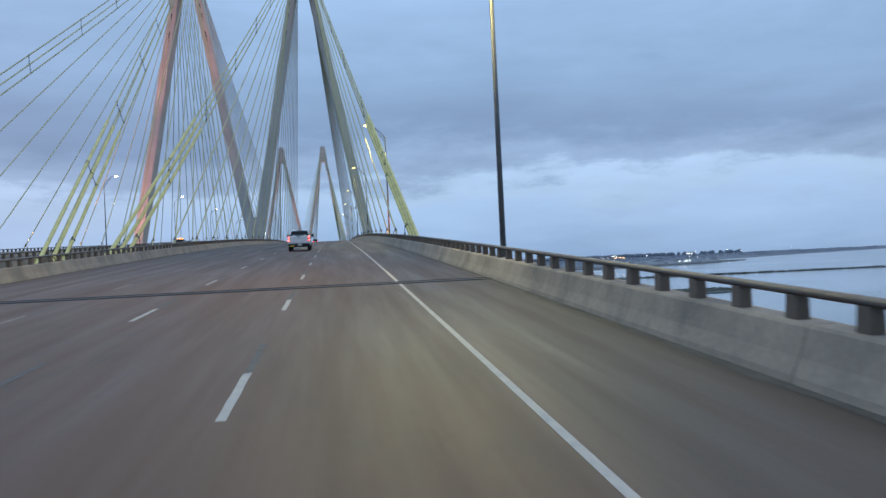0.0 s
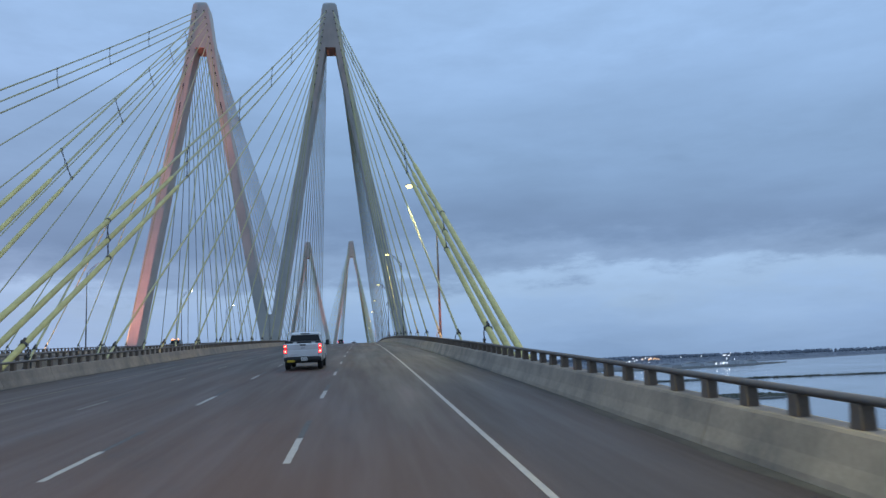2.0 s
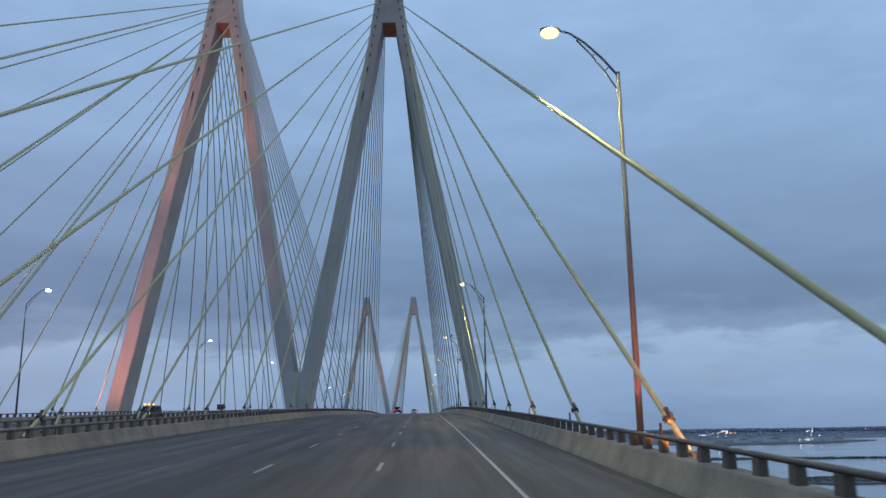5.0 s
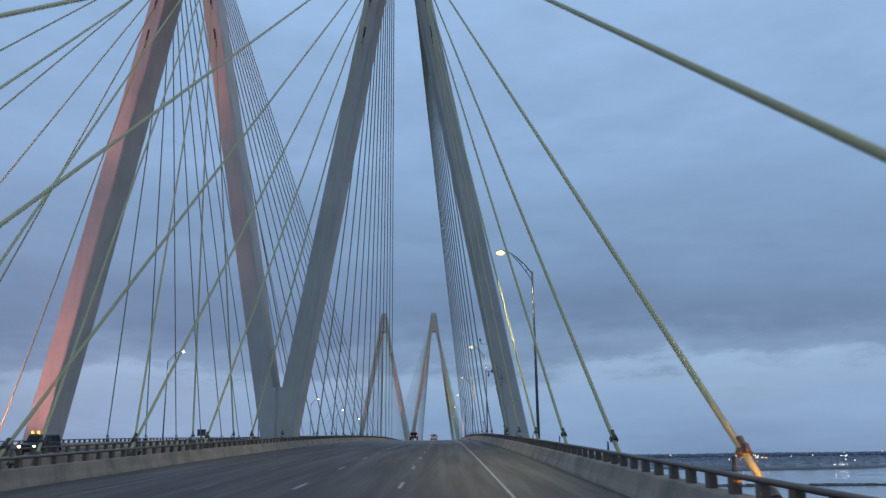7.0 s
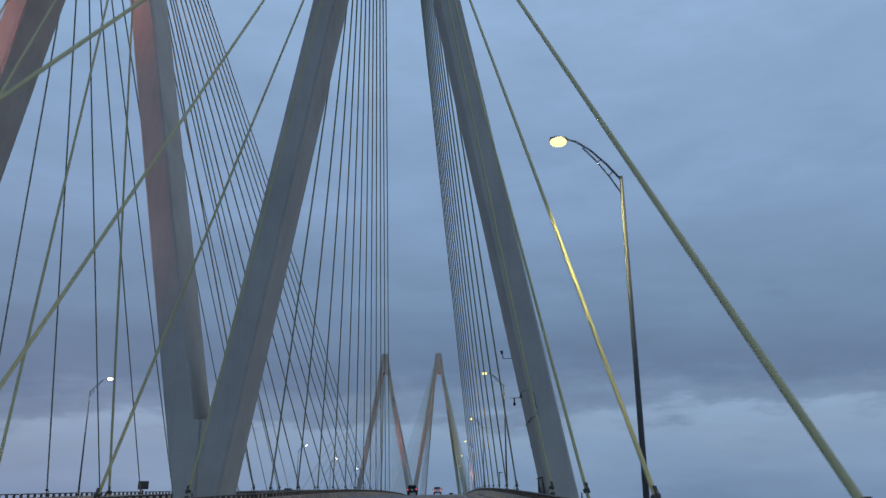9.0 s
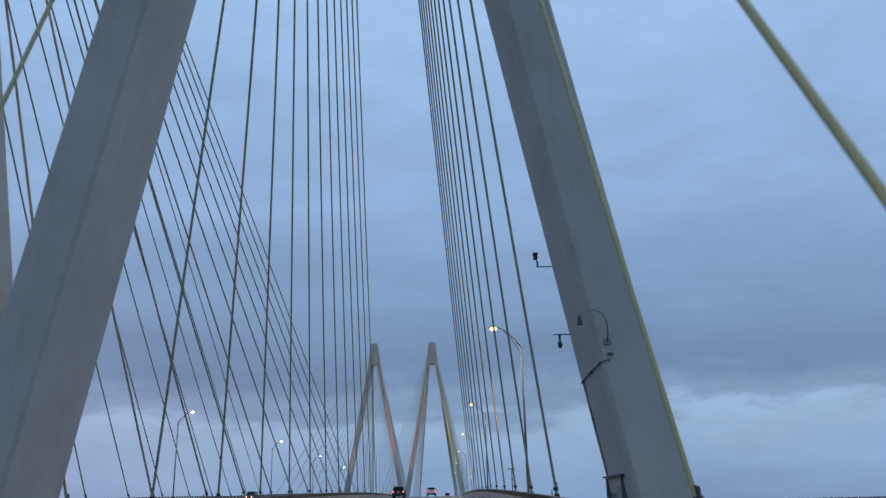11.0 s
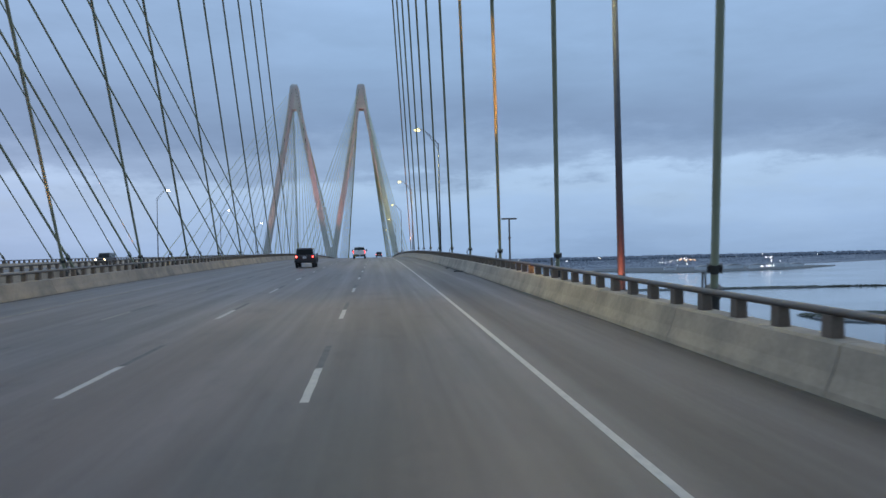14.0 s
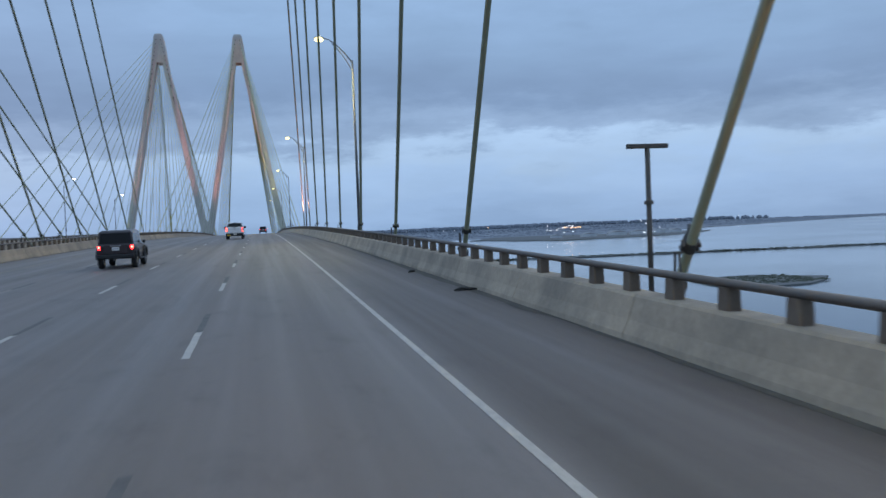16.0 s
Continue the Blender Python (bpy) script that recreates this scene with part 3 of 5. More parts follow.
def gutter(x, side, parent):
    bm = bmesh.new()
    prev = None
    for y in steps(Y0, Y1, 0.8):
        w = 0.12 + 0.36 * max(0, noise.noise((x, y * 0.05, 0)) + 0.25) + 0.16 * noise.noise((x, y * 0.45, 3)) + 0.1 * noise.noise((x, y * 2.3, 7))
        pair = (bm.verts.new((x + side * 0.05, y, road_z(y) + 0.004)), bm.verts.new((x - side * max(0.06, w), y, road_z(y) + 0.004)))
        if prev:
            bm.faces.new((prev[0], prev[1], pair[1], pair[0]))
        prev = pair
    return part("gutter_dirt", bm, M_GRIME, parent)


gutter(X_RIGHT, 1, roads[0])
gutter(X_LEFT, -1, roads[0])
gutter(mirrored(X_RIGHT), -1, roads[1])
gutter(mirrored(X_LEFT), 1, roads[1])

# steel joint across the approach, with a lighter header either side, and one at the anchor pier
for y in (-187.3, 571.0):
    for f, road in ((lambda x: x, roads[0]), (mirrored, roads[1])):
        a, b = sorted((f(X_LEFT), f(X_RIGHT)))
        for dy, w, h, mt, nm in ((0, 0.34, 0.012, M_JOINT, "joint_plate"), (-0.42, 0.07, 0.02, M_DARK, "joint_seal"), (0.42, 0.07, 0.02, M_DARK, "joint_seal")):
            bm = box(((a + b) / 2, 0, 0), (b - a, w, h), 0.004)
            ob = part(nm, bm, mt, road)
            ob.matrix_basis = pose(0, y + dy, road_z(y + dy) + h / 2 + 0.002, grade(y))


# ---------------------------------------------------------------- parapets with posts and rail
POST_STEP = 1.524
# concrete foot (x outward from the foot, height): sloped face, flat top
FOOT = [(0, -0.02), (0.03, 0.1), (0.14, 0.32), (0.235, 0.6), (0.265, 0.69), (0.31, 0.73), (0.72, 0.73), (0.75, 0.70), (0.75, -0.02)]
RAIL_C, RAIL_H = 0.50, 1.10


def post_mesh():
    """A stout rail post that widens to its foot, leaning its face to the road."""
    b = bmesh.new()
    prof = [(-0.155, 0.0), (0.155, 0.0), (0.135, 0.22), (0.125, 0.33), (-0.125, 0.33), (-0.135, 0.22)]
    rings = [[(x, y * s, z) for y, z in prof] for x, s in ((-0.10, 0.9), (-0.07, 1.0), (0.07, 1.0), (0.10, 0.9))]
    return mesh_of(loft(rings, b), "post")


POST = post_mesh()


def barrier(foot, out, label, y_near, dark_tone=False):
    """out: +1 when the parapet's back is towards +x."""
    ob = empty("bridge_barrier", pose(foot, 0, 0), label, "barrier", "bridge barriers", "structure")
    seg = 6.096
    k = math.ceil(Y0 / seg)
    while (k + 1) * seg < Y1:
        y0, y1 = k * seg + 0.012, (k + 1) * seg - 0.012
        bm = bmesh.new()
        rings = [[(out * x, y, road_z(y) + h) for x, h in FOOT] for y in (y0, (y0 + y1) / 2, y1)]
        part("parapet_segment", loft(rings, bm), M_PARAPET_DARK if dark_tone else M_PARAPET_DIM if y0 < -4 else M_PARAPET, ob)
        k += 1
    # the rail: a flattened tube
    n = 10
    sec = [(out * RAIL_C + 0.1 * math.cos(2 * math.pi * i / n), RAIL_H + 0.062 * math.sin(2 * math.pi * i / n)) for i in range(n)]
    part("rail", sweep(sec, steps(Y0, Y1, 5)), M_RAIL, ob, smooth=True)
    far_v, far_f = [], []
    src_v, src_f = [tuple(v.co) for v in POST.vertices], [tuple(p.vertices) for p in POST.polygons]
    k = math.ceil(Y0 / POST_STEP)
    while k * POST_STEP < Y1:
        y = k * POST_STEP + 0.6
        z = road_z(y) + 0.725
        if y_near[0] <= y <= y_near[1]:
            p = part("post", POST, M_POST, ob)
            p.matrix_basis = pose(out * RAIL_C, y, z, grade(y))
        else:
            c = len(far_v)
            far_v += [(vx + out * RAIL_C, vy + y, vz + z) for vx, vy, vz in src_v]
            far_f += [tuple(i + c for i in f) for f in src_f]
        k += 1
    me = bpy.data.meshes.new("far_posts")
    me.from_pydata(far_v, [], far_f)
    tagged(part("far_posts", me, M_POST, ob), kind="stuff")
    return ob


barrier(X_RIGHT, 1, "pale stained concrete parapet with dark posts and pipe rail", (-215, 240))
barrier(X_LEFT, -1, "darker stained concrete parapet with dark posts and rail beside the median gap", (-205, 250), True)
barrier(mirrored(X_LEFT), 1, "parapet with rail on the opposite deck beside the gap", (-190, 190))
barrier(mirrored(X_RIGHT), -1, "outer parapet with rail on the opposite deck", (-190, 190))


# ---------------------------------------------------------------- towers
Z_BEAM, Z_TOP, Z_NOTCH = 68.2, 79.35, 7.0


def outer_half(z):
    return 3.4 + (66 - z) * 0.1905 if z < 66 else 3.4 - (z - 66) * 0.135


def leg_width(z):
    return 2.35 - 0.35 * max(0, min(1, z / 66))


def leg_x(z):
    """Where the stays enter, from the middle of the mast."""
    return 2.7 + (66 - z) * (0.16 if z < 66 else 0.172)


SLOTS = [53.9, 59.05, 61.8, 63.7, 65.57, 67.36, 69.05, 70.62, 72.15, 73.74, 75.3, 76.85]
SLOT_TALL = [2.8, 1.5, 1.1, 0.85] + [0.58] * 8
DEPTH = 2.8                        # half of a leg's depth along the road


def chamfered(x0, x1, y0, y1, z, c):
    return [(x0 + c, y0, z), (x1 - c, y0, z), (x1, y0 + c, z), (x1, y1 - c, z), (x1 - c, y1, z), (x0 + c, y1, z), (x0, y1 - c, z), (x0, y0 + c, z)]


def tower(y0):
    zr = road_z(0)
    ob = empty("bridge_tower", pose(MID, y0, zr), "tall grey concrete double-diamond cable-stay tower", "bridge tower", "bridge towers")
    for side in (1, -1):
        cx = side * MASTS / 2          # middle of this mast
        for leg in (1, -1):
            inner_leg = leg != side
            rings = []
            for z in (-0.6, 1.5, 4, Z_NOTCH - 0.01, Z_NOTCH + 0.01, 12, 20, 30, 40, 50, 58, 66, Z_BEAM - 0.02):
                o = outer_half(z)
                i = o - leg_width(z)
                if inner_leg:
                    lean = 0.6 * (1 - z / 66)
                    i -= lean
                    o = o - lean if z > Z_NOTCH else MASTS / 2
                a, b = sorted((cx + leg * o, cx + leg * i))
                rings.append(chamfered(a, b, -DEPTH, DEPTH, z, 0.16))
            part("upper_leg", loft(rings), M_TOWER, ob)
            # below the deck the legs draw together to the footing
            low = []
            for z in (-0.62, -10, -25, -40, SEA - zr - 2):
                k = z / (SEA - zr)
                o = 15.9 - 9.5 * k
                i = o - 2.5 - 1.2 * k
                if inner_leg:
                    o = min(o, MASTS / 2)
                a, b = sorted((cx + leg * o, cx + leg * i))
                low.append(chamfered(a, b, -DEPTH - 0.8 * k, DEPTH + 0.8 * k, z, 0.2))
            part("lower_leg", loft(low), M_TOWER, ob)
        # the head that joins the two legs, with a rounded top
        rings = []
        for z, d in ((Z_BEAM, 0), (71, 0), (74, 0), (77.5, 0), (78.55, 0.1), (79.1, 0.38), (Z_TOP + 0.1, 0.95)):
            h = outer_half(z) - d * 0.75
            rings.append(chamfered(cx - h, cx + h, -DEPTH + d, DEPTH - d, z, 0.16))
        part("mast_head", loft(rings), M_TOWER, ob)
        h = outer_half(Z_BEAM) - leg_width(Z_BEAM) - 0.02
        # thin added plate whose colour carries the red light from below
        part("soffit_panel", box((cx, 0, Z_BEAM - 0.04), (2 * h, 2 * DEPTH - 0.02, 0.06), 0.01), M_SOFFIT, ob, "soffit panel between the legs, with red light in its colour")
        # dark slots where the stays enter
        for leg in (1, -1):
            for face in (-1, 1):
                for z, tall in zip(SLOTS, SLOT_TALL):
                    s = part("cable_slot", SLOT_MESH, M_DARK, ob)
                    s.matrix_basis = pose(cx + leg * leg_x(z), face * (DEPTH + 0.004), z, 0, -9.4 * leg, 0) @ Matrix.Diagonal((1, 1, tall / 0.6, 1))
    # tie beam under the decks and footing
    part("tie_beam", box((0, 0, -3.6), (4 * 14.5, 3.6, 2.0), 0.15), M_TOWER, ob)
    part("footing", box((0, 0, SEA - zr + 0.6), (58, 22, 4), 0.4), M_GIRDER, ob)
    return ob


SLOT_MESH = mesh_of(box((0, 0, 0), (0.26, 0.03, 0.6), 0.01, seg=1), "slot")
for y in TOWERS:
    tower(y)


# piers under the approaches
def pier(y, f):
    a, b = sorted((f(X_LEFT - 0.5), f(X_RIGHT + 0.5)))
    top = road_z(y) - 2.25
    ob = empty("approach_pier", pose((a + b) / 2, y, SEA - 1), "plain concrete pier under the approach deck", "pier", "approach piers")
    h = top - SEA + 1
    part("pier_cap", box((0, 0, h - 0.9), (b - a - 2, 2.4, 1.8), 0.1), M_GIRDER, ob)
    for s in (-1, 1):
        part("column", rod((s * 6, 0, 0), (s * 6, 0, h - 1.8), 1.3, 1.3, 16), M_GIRDER, ob, smooth=False)


for y in (-420, -375, -330, -285, -240, -187.3, -147, 530.6, 571, 616, 661, 706, 751, 796, 841, 886):
    pier(y, lambda x: x)
    pier(y, mirrored)


# ---------------------------------------------------------------- stay cables
# where the four cable planes meet the deck: mast (near, far) and side
PLANE_X = {(0, 1, "side"): 6.36, (0, -1, "side"): -17.3, (1, 1, "side"): -22.5, (1, -1, "side"): mirrored(6.36),
           (0, 1, "main"): 6.36, (0, -1, "main"): -18.05, (1, 1, "main"): -23.2, (1, -1, "main"): mirrored(6.36)}
BACK_X = {(0, 1): 6.76, (0, -1): -18.5, (1, 1): -23.6, (1, -1): -48.4}     # the heavy backstays
SAG = 0.9                          # of the heavy backstays at half their length
R_THIN, R_THICK, R_UPPER = 0.084, 0.168, 0.1


def sheath(length, r, z0=0.0, bow=None):
    """A round cable wrap, open at its ends, in short lengths; bow gives its sideways place at a height along it."""
    bm = bmesh.new()
    n = 12
    rings = []
    for t in steps(0, 1, 8 / length):
        c = bow(z0 + length * t) if bow else Vector((0, 0, 0))
        rings.append([(c.x + r * math.cos(2 * math.pi * k / n), c.y + r * math.sin(2 * math.pi * k / n), c.z + z0 + length * t) for k in range(n)])
    return mesh_of(loft(rings, bm, caps=False), "sheath", True)


def socket_mesh(r):
    b = rod((0, 0, 0), (0, 0, 1.25), r * 1.55, r * 1.45, 12)
    rod((0, 0, 1.25), (0, 0, 1.5), r * 1.9, r * 1.9, 12, b)
    return mesh_of(b, "socket")


def clamp_mesh(r):
    """A split collar with bolted flanges and a wing plate above."""
    b = rod((0, 0, -0.1), (0, 0, 0.1), r + 0.02, r + 0.02, 12)
    for sx in (-1, 1):
        box((sx * (r + 0.045), 0, 0), (0.06, 0.09, 0.18), 0.012, b)
        for z in (-0.07, 0.07):
            rod((sx * (r + 0.055), -0.08, z), (sx * (r + 0.055), 0.08, z), 0.018, 0.018, 6, b)
    return mesh_of(b, "clamp")


def wing_mesh(r):
    """The lug plate along the upper side of a stay."""
    b = prism([(-0.26, r + 0.01), (0.3, r + 0.01), (0.22, r + 0.13), (0.05, r + 0.1), (-0.12, r + 0.17), (-0.26, r + 0.12)], "x", -0.05, 0.05, 0.01)
    bmesh.ops.transform(b, matrix=Matrix(((1, 0, 0, 0), (0, 0, 1, 0), (0, 1, 0, 0), (0, 0, 0, 1))), verts=b.verts)
    return mesh_of(b, "wing")


def damper_mesh():
    """A level drum with end caps, held under the clamp by two links."""
    b = rod((0, -0.15, -0.62), (0, 0.15, -0.62), 0.05, 0.05, 12)
    for sy in (-1, 1):
        rod((0, sy * 0.15, -0.62), (0, sy * 0.19, -0.62), 0.066, 0.066, 12, b)
        rod((0, sy * 0.12, -0.62), (0, sy * 0.06, -0.08), 0.022, 0.022, 6, b)
    return mesh_of(b, "damper")


SLEEVE = 0.215                     # share of a backstay that wears the thick sleeve
SLEEVE_END = mesh_of(rod((0, 0, -0.02), (0, 0, 0.5), 0.168, 0.106, 12), 'sleeve_end', True)
SOCKET = {k: socket_mesh(r) for k, r in (("thin", R_THIN), ("thick", R_THICK))}
CLAMP = {k: clamp_mesh(r) for k, r in (("thin", R_THIN), ("thick", R_THICK))}
WING = {k: wing_mesh(r) for k, r in (("thin", R_THIN), ("thick", R_THICK))}
DAMPER = damper_mesh()
STRUT = mesh_of(rod((0, 0, -1.75), (0, 0, -0.66), 0.07, 0.07, 10), "strut")
stays = {}


def stay(low, high, key, label, tag):
    d = Vector(high) - Vector(low)
    m = Matrix.Translation(low) @ d.to_track_quat("Z", "Y").to_matrix().to_4x4()
    ob = empty("stay_cable", m, label, "stay cable", "stay cables")
    if key == "thin":
        part("sheath", sheath(d.length, R_THIN), M_STAY if tag[3] == "main" else M_CABLE, ob)
    if key == "thick":
        down = ob.matrix_world.to_3x3().inverted() @ Vector((0, 0, -1))

        def bow(z):
            f = z / d.length
            return down * (4 * SAG * f * (1 - f))
        part("sleeve", sheath(d.length * SLEEVE, R_THICK, 0, bow), M_BACKSTAY, ob, "thick yellow-green sleeve")
        part("upper_sheath", sheath(d.length * (1 - SLEEVE) + 0.1, R_UPPER, d.length * SLEEVE - 0.1, bow), M_CABLE, ob, "slimmer weathered upper sheath")
        e = part("sleeve_end", SLEEVE_END, M_BACKSTAY, ob)
        e.matrix_basis = Matrix.Translation(Vector((0, 0, d.length * SLEEVE)) + bow(d.length * SLEEVE))
    part("socket", SOCKET[key], M_SOCKET if key == "thin" else M_BACKSTAY, ob)
    stays[tag] = (Vector(low), Vector(high))
    if tag[4] > 9:
        return ob
    c = part("damper_clamp", CLAMP[key], M_SOCKET, ob)
    up = d.normalized()
    k = (1.75 if key == "thin" else 2.35) / up.z
    hang = Vector((0, 0, k)) + (bow(k) if key == "thick" else Vector((0, 0, 0)))
    c.matrix_basis = Matrix.Translation(hang)
    st = part("strut", STRUT, M_SOCKET, ob)
    foot = ob.matrix_world.to_3x3().inverted().to_4x4()
    st.matrix_basis = Matrix.Translation(hang) @ foot @ Matrix.Translation((-0.24 * tag[2], 0, 0))
    dm = part("damper", DAMPER, M_SOCKET, ob)
    dm.matrix_basis = st.matrix_basis.copy()
    wg = part("lug_plate", WING[key], M_SOCKET, ob)
    wg.matrix_basis = Matrix.Translation(hang + Vector((0, 0, 0.1)))
    return ob


MAIN = [15.05 * k for k in range(1, 13)]          # from the tower towards the middle of the bay
SIDE = [13.45, 27.8, 41.7, 55.7, 69.4, 83.6, 97.85, 112.1, 126.3]
BACK = [142.4, 145.6, 148.7]
for ti, (ty, sgn) in enumerate(zip(TOWERS, (1, -1))):
    base = 0.5 if ti == 0 else 380.5
    for mi, mast in enumerate((XC, XC - MASTS)):
        for pl in (1, -1):
            for half in ("main", "side"):
                for k in range(12):
                    if half == "main":
                        y, thick = base + sgn * MAIN[k], False
                    else:
                        y, thick = ((0 if ti == 0 else 381.0) - sgn * (SIDE[k] if k < 9 else BACK[k - 9])), k >= 9
                    z = SLOTS[k]
                    way = 1 if (half == "main") == (sgn > 0) else -1
                    top = Vector((mast + pl * leg_x(z), ty + way * (DEPTH - 0.1), road_z(0) + z))
                    at = Vector((BACK_X[mi, pl] if thick else PLANE_X[mi, pl, half], y, road_z(y) + (0.3 if thick else 1.5)))
                    d = (at - top).normalized()
                    low = at + d * ((0.55 if thick else 1.75) / -d.z)
                    stay(low, top, "thick" if thick else "thin",
                         "thick yellow-green wrapped backstay running up to the tower" if thick else "slim wrapped stay cable of the main span, coloured as if backlit" if half == "main" else "slim yellow-green wrapped stay cable anchored at the deck edge",
                         (ti, mi, pl, half, k))


# ties between the three backstays of each plane
def cable_tie(tag, fr):
    ti, mi, pl = tag
    pts = []
    for k in (9, 10, 11):
        low, high = stays[(ti, mi, pl, "side", k)]
        pts.append((low, high))
    low, high = pts[0]
    p0 = low.lerp(high, fr) - Vector((0, 0, 4 * SAG * fr * (1 - fr)))
    row = [p0]
    for lo, hi in pts[1:]:
        d = hi - lo
        # nearest point on a plane square to the lowest stay
        n = (pts[0][1] - pts[0][0]).normalized()
        t = (p0 - lo).dot(n) / d.dot(n)
        row.append(lo + d * t - Vector((0, 0, 4 * SAG * t * (1 - t))))
    q = (high - low).to_track_quat("Z", "Y").to_matrix().to_4x4()
    ob = empty("cable_tie", Matrix.Translation(p0), "dark clamp collars with crossed tie rods between three backstays", "cable tie", "backstay ties")
    for p in row:
        c = part("collar", COLLAR if fr < SLEEVE else THIN_COLLAR, M_SOCKET, ob)
        c.matrix_basis = Matrix.Translation(p - p0) @ q
    for a, b in zip(row, row[1:]):
        off = (high - low).normalized() * 0.26
        part("tie_rod", rod(a - p0 + off, b - p0 - off, 0.028, 0.028, 6), M_SOCKET, ob)
        part("tie_rod", rod(a - p0 - off, b - p0 + off, 0.028, 0.028, 6), M_SOCKET, ob)


TIES = (0.1095, 0.237, 0.385, 0.53, 0.66, 0.79)
COLLAR = mesh_of(rod((0, 0, -0.08), (0, 0, 0.08), 0.195, 0.195, 14), "collar")
THIN_COLLAR = mesh_of(rod((0, 0, -0.08), (0, 0, 0.08), 0.135, 0.135, 12), "thin_collar")
for ti in (0, 1):
    for mi in (0, 1):
        for pl in (1, -1):
            for fr in TIES:
                cable_tie((ti, mi, pl), fr)


# ---------------------------------------------------------------- street lamps
M_LAMP_HEAD = material("lamp_housing", (0.2, 0.2, 0.2), 0.5, metal=0.4, stain=0.2)
M_LENS = glow("lit_lamp_lens", (1.0, 0.85, 0.33), 2.1)
M_LENS_FAR = glow("lit_lamp_lens_cool", (0.97, 0.95, 0.85), 6)


def street_lamp(lens):
    """A tapered pole on a bracket outside the parapet, with a two-bar arm reaching up over the road."""
    ob = empty("street_lamp", Matrix.Identity(4), "tall grey steel street lamp, lit, on the outside of the parapet", "street lamp", "bridge street lamps")
    part("pole", rod((0, 0, -0.3), (0, 0, 14.1), 0.125, 0.075, 14), M_GALV, ob, smooth=True)
    part("base_plate", box((0, 0, -0.33), (0.55, 0.55, 0.06), 0.01), M_GALV, ob)
    part("bracket", prism([(0.35, -0.36), (-0.95, -0.36), (-0.95, -0.6), (0.35, -0.5)], "y", -0.4, 0.4, 0.02), M_GIRDER, ob)
    part("arm", arc_tube([(0, 0, 13.95), (-0.55, 0, 14.65), (-1.2, 0, 15.3), (-1.75, 0, 15.68), (-2.15, 0, 15.8)], [0.05, 0.048, 0.045, 0.042, 0.04]), M_GALV, ob, smooth=True)
    part("arm", arc_tube([(0, 0, 13.3), (-0.5, 0, 14.15), (-1.05, 0, 14.9), (-1.5, 0, 15.4)], 0.035), M_GALV, ob, smooth=True)
    for a, b in (((-0.3, 0, 14.33), (-0.5, 0, 14.15)), ((-0.75, 0, 14.86), (-0.95, 0, 14.77))):
        part("arm_brace", rod(a, b, 0.02, 0.02, 6), M_GALV, ob)
    head = part("lamp_head", loft([[(x, y * w, 15.8 + z * h) for y, z in ((-1, 0), (-0.8, 0.8), (0, 1.1), (0.8, 0.8), (1, 0), (0.7, -0.5), (0, -0.6), (-0.7, -0.5))]
                                   for x, w, h in ((-2.1, 0.07, 0.05), (-2.25, 0.16, 0.1), (-2.6, 0.2, 0.12), (-2.85, 0.13, 0.07))]), M_LAMP_HEAD, ob)
    b = bmesh.new()
    bmesh.ops.create_icosphere(b, subdivisions=2, radius=1, matrix=Matrix.Translation((-2.5, 0, 15.7)) @ Matrix.Diagonal((0.36, 0.26, 0.22, 1)))
    part("lens", b, lens, head, "glowing lens")
    return ob


LAMP_RIGHT = (-257.0, -184.1, -106.6, -37.6, 39.3, 112.2, 186.0, 259.5, 333.0, 406.5)
LAMP_LEFT = (-182.0, -108.5, -36.0, 40.6, 113.6, 197.0, 270.0, 343.0)
first = None
for y in LAMP_RIGHT:
    m = pose(6.98 if y > -180 else 6.4, y, road_z(y))
    if first is None:
        first = street_lamp(M_LENS)
        first.matrix_world = m
    else:
        copy_thing(first, m)
    if -200 < y < 200:
        spot("street_light", (4.35, y, road_z(y) + 15.5), (3.6, y, 0), 4600, (1.0, 0.88, 0.34), 160, 0.2, 0.5)
first = None
for y in LAMP_LEFT:
    m = pose(mirrored(6.98), y, road_z(y), 0, 0, 180)
    if first is None:
        first = street_lamp(M_LENS_FAR)
        first.matrix_world = m
    else:
        copy_thing(first, m)
    if -120 < y < 60:
        spot("street_light", (mirrored(4.45), y, road_z(y) + 15.5), (mirrored(3.6), y, 0), 2400, (1.0, 0.93, 0.72), 155, 0.2, 0.35)

# ---------------------------------------------------------------- coloured floodlights on the towers and at cable feet
M_FLOOD = material("floodlight_housing", (0.05, 0.05, 0.05), 0.5, metal=0.5)
SALMON, AMBER, LIME = (1.0, 0.36, 0.27), (1.0, 0.36, 0.06), (0.95, 0.9, 0.32)


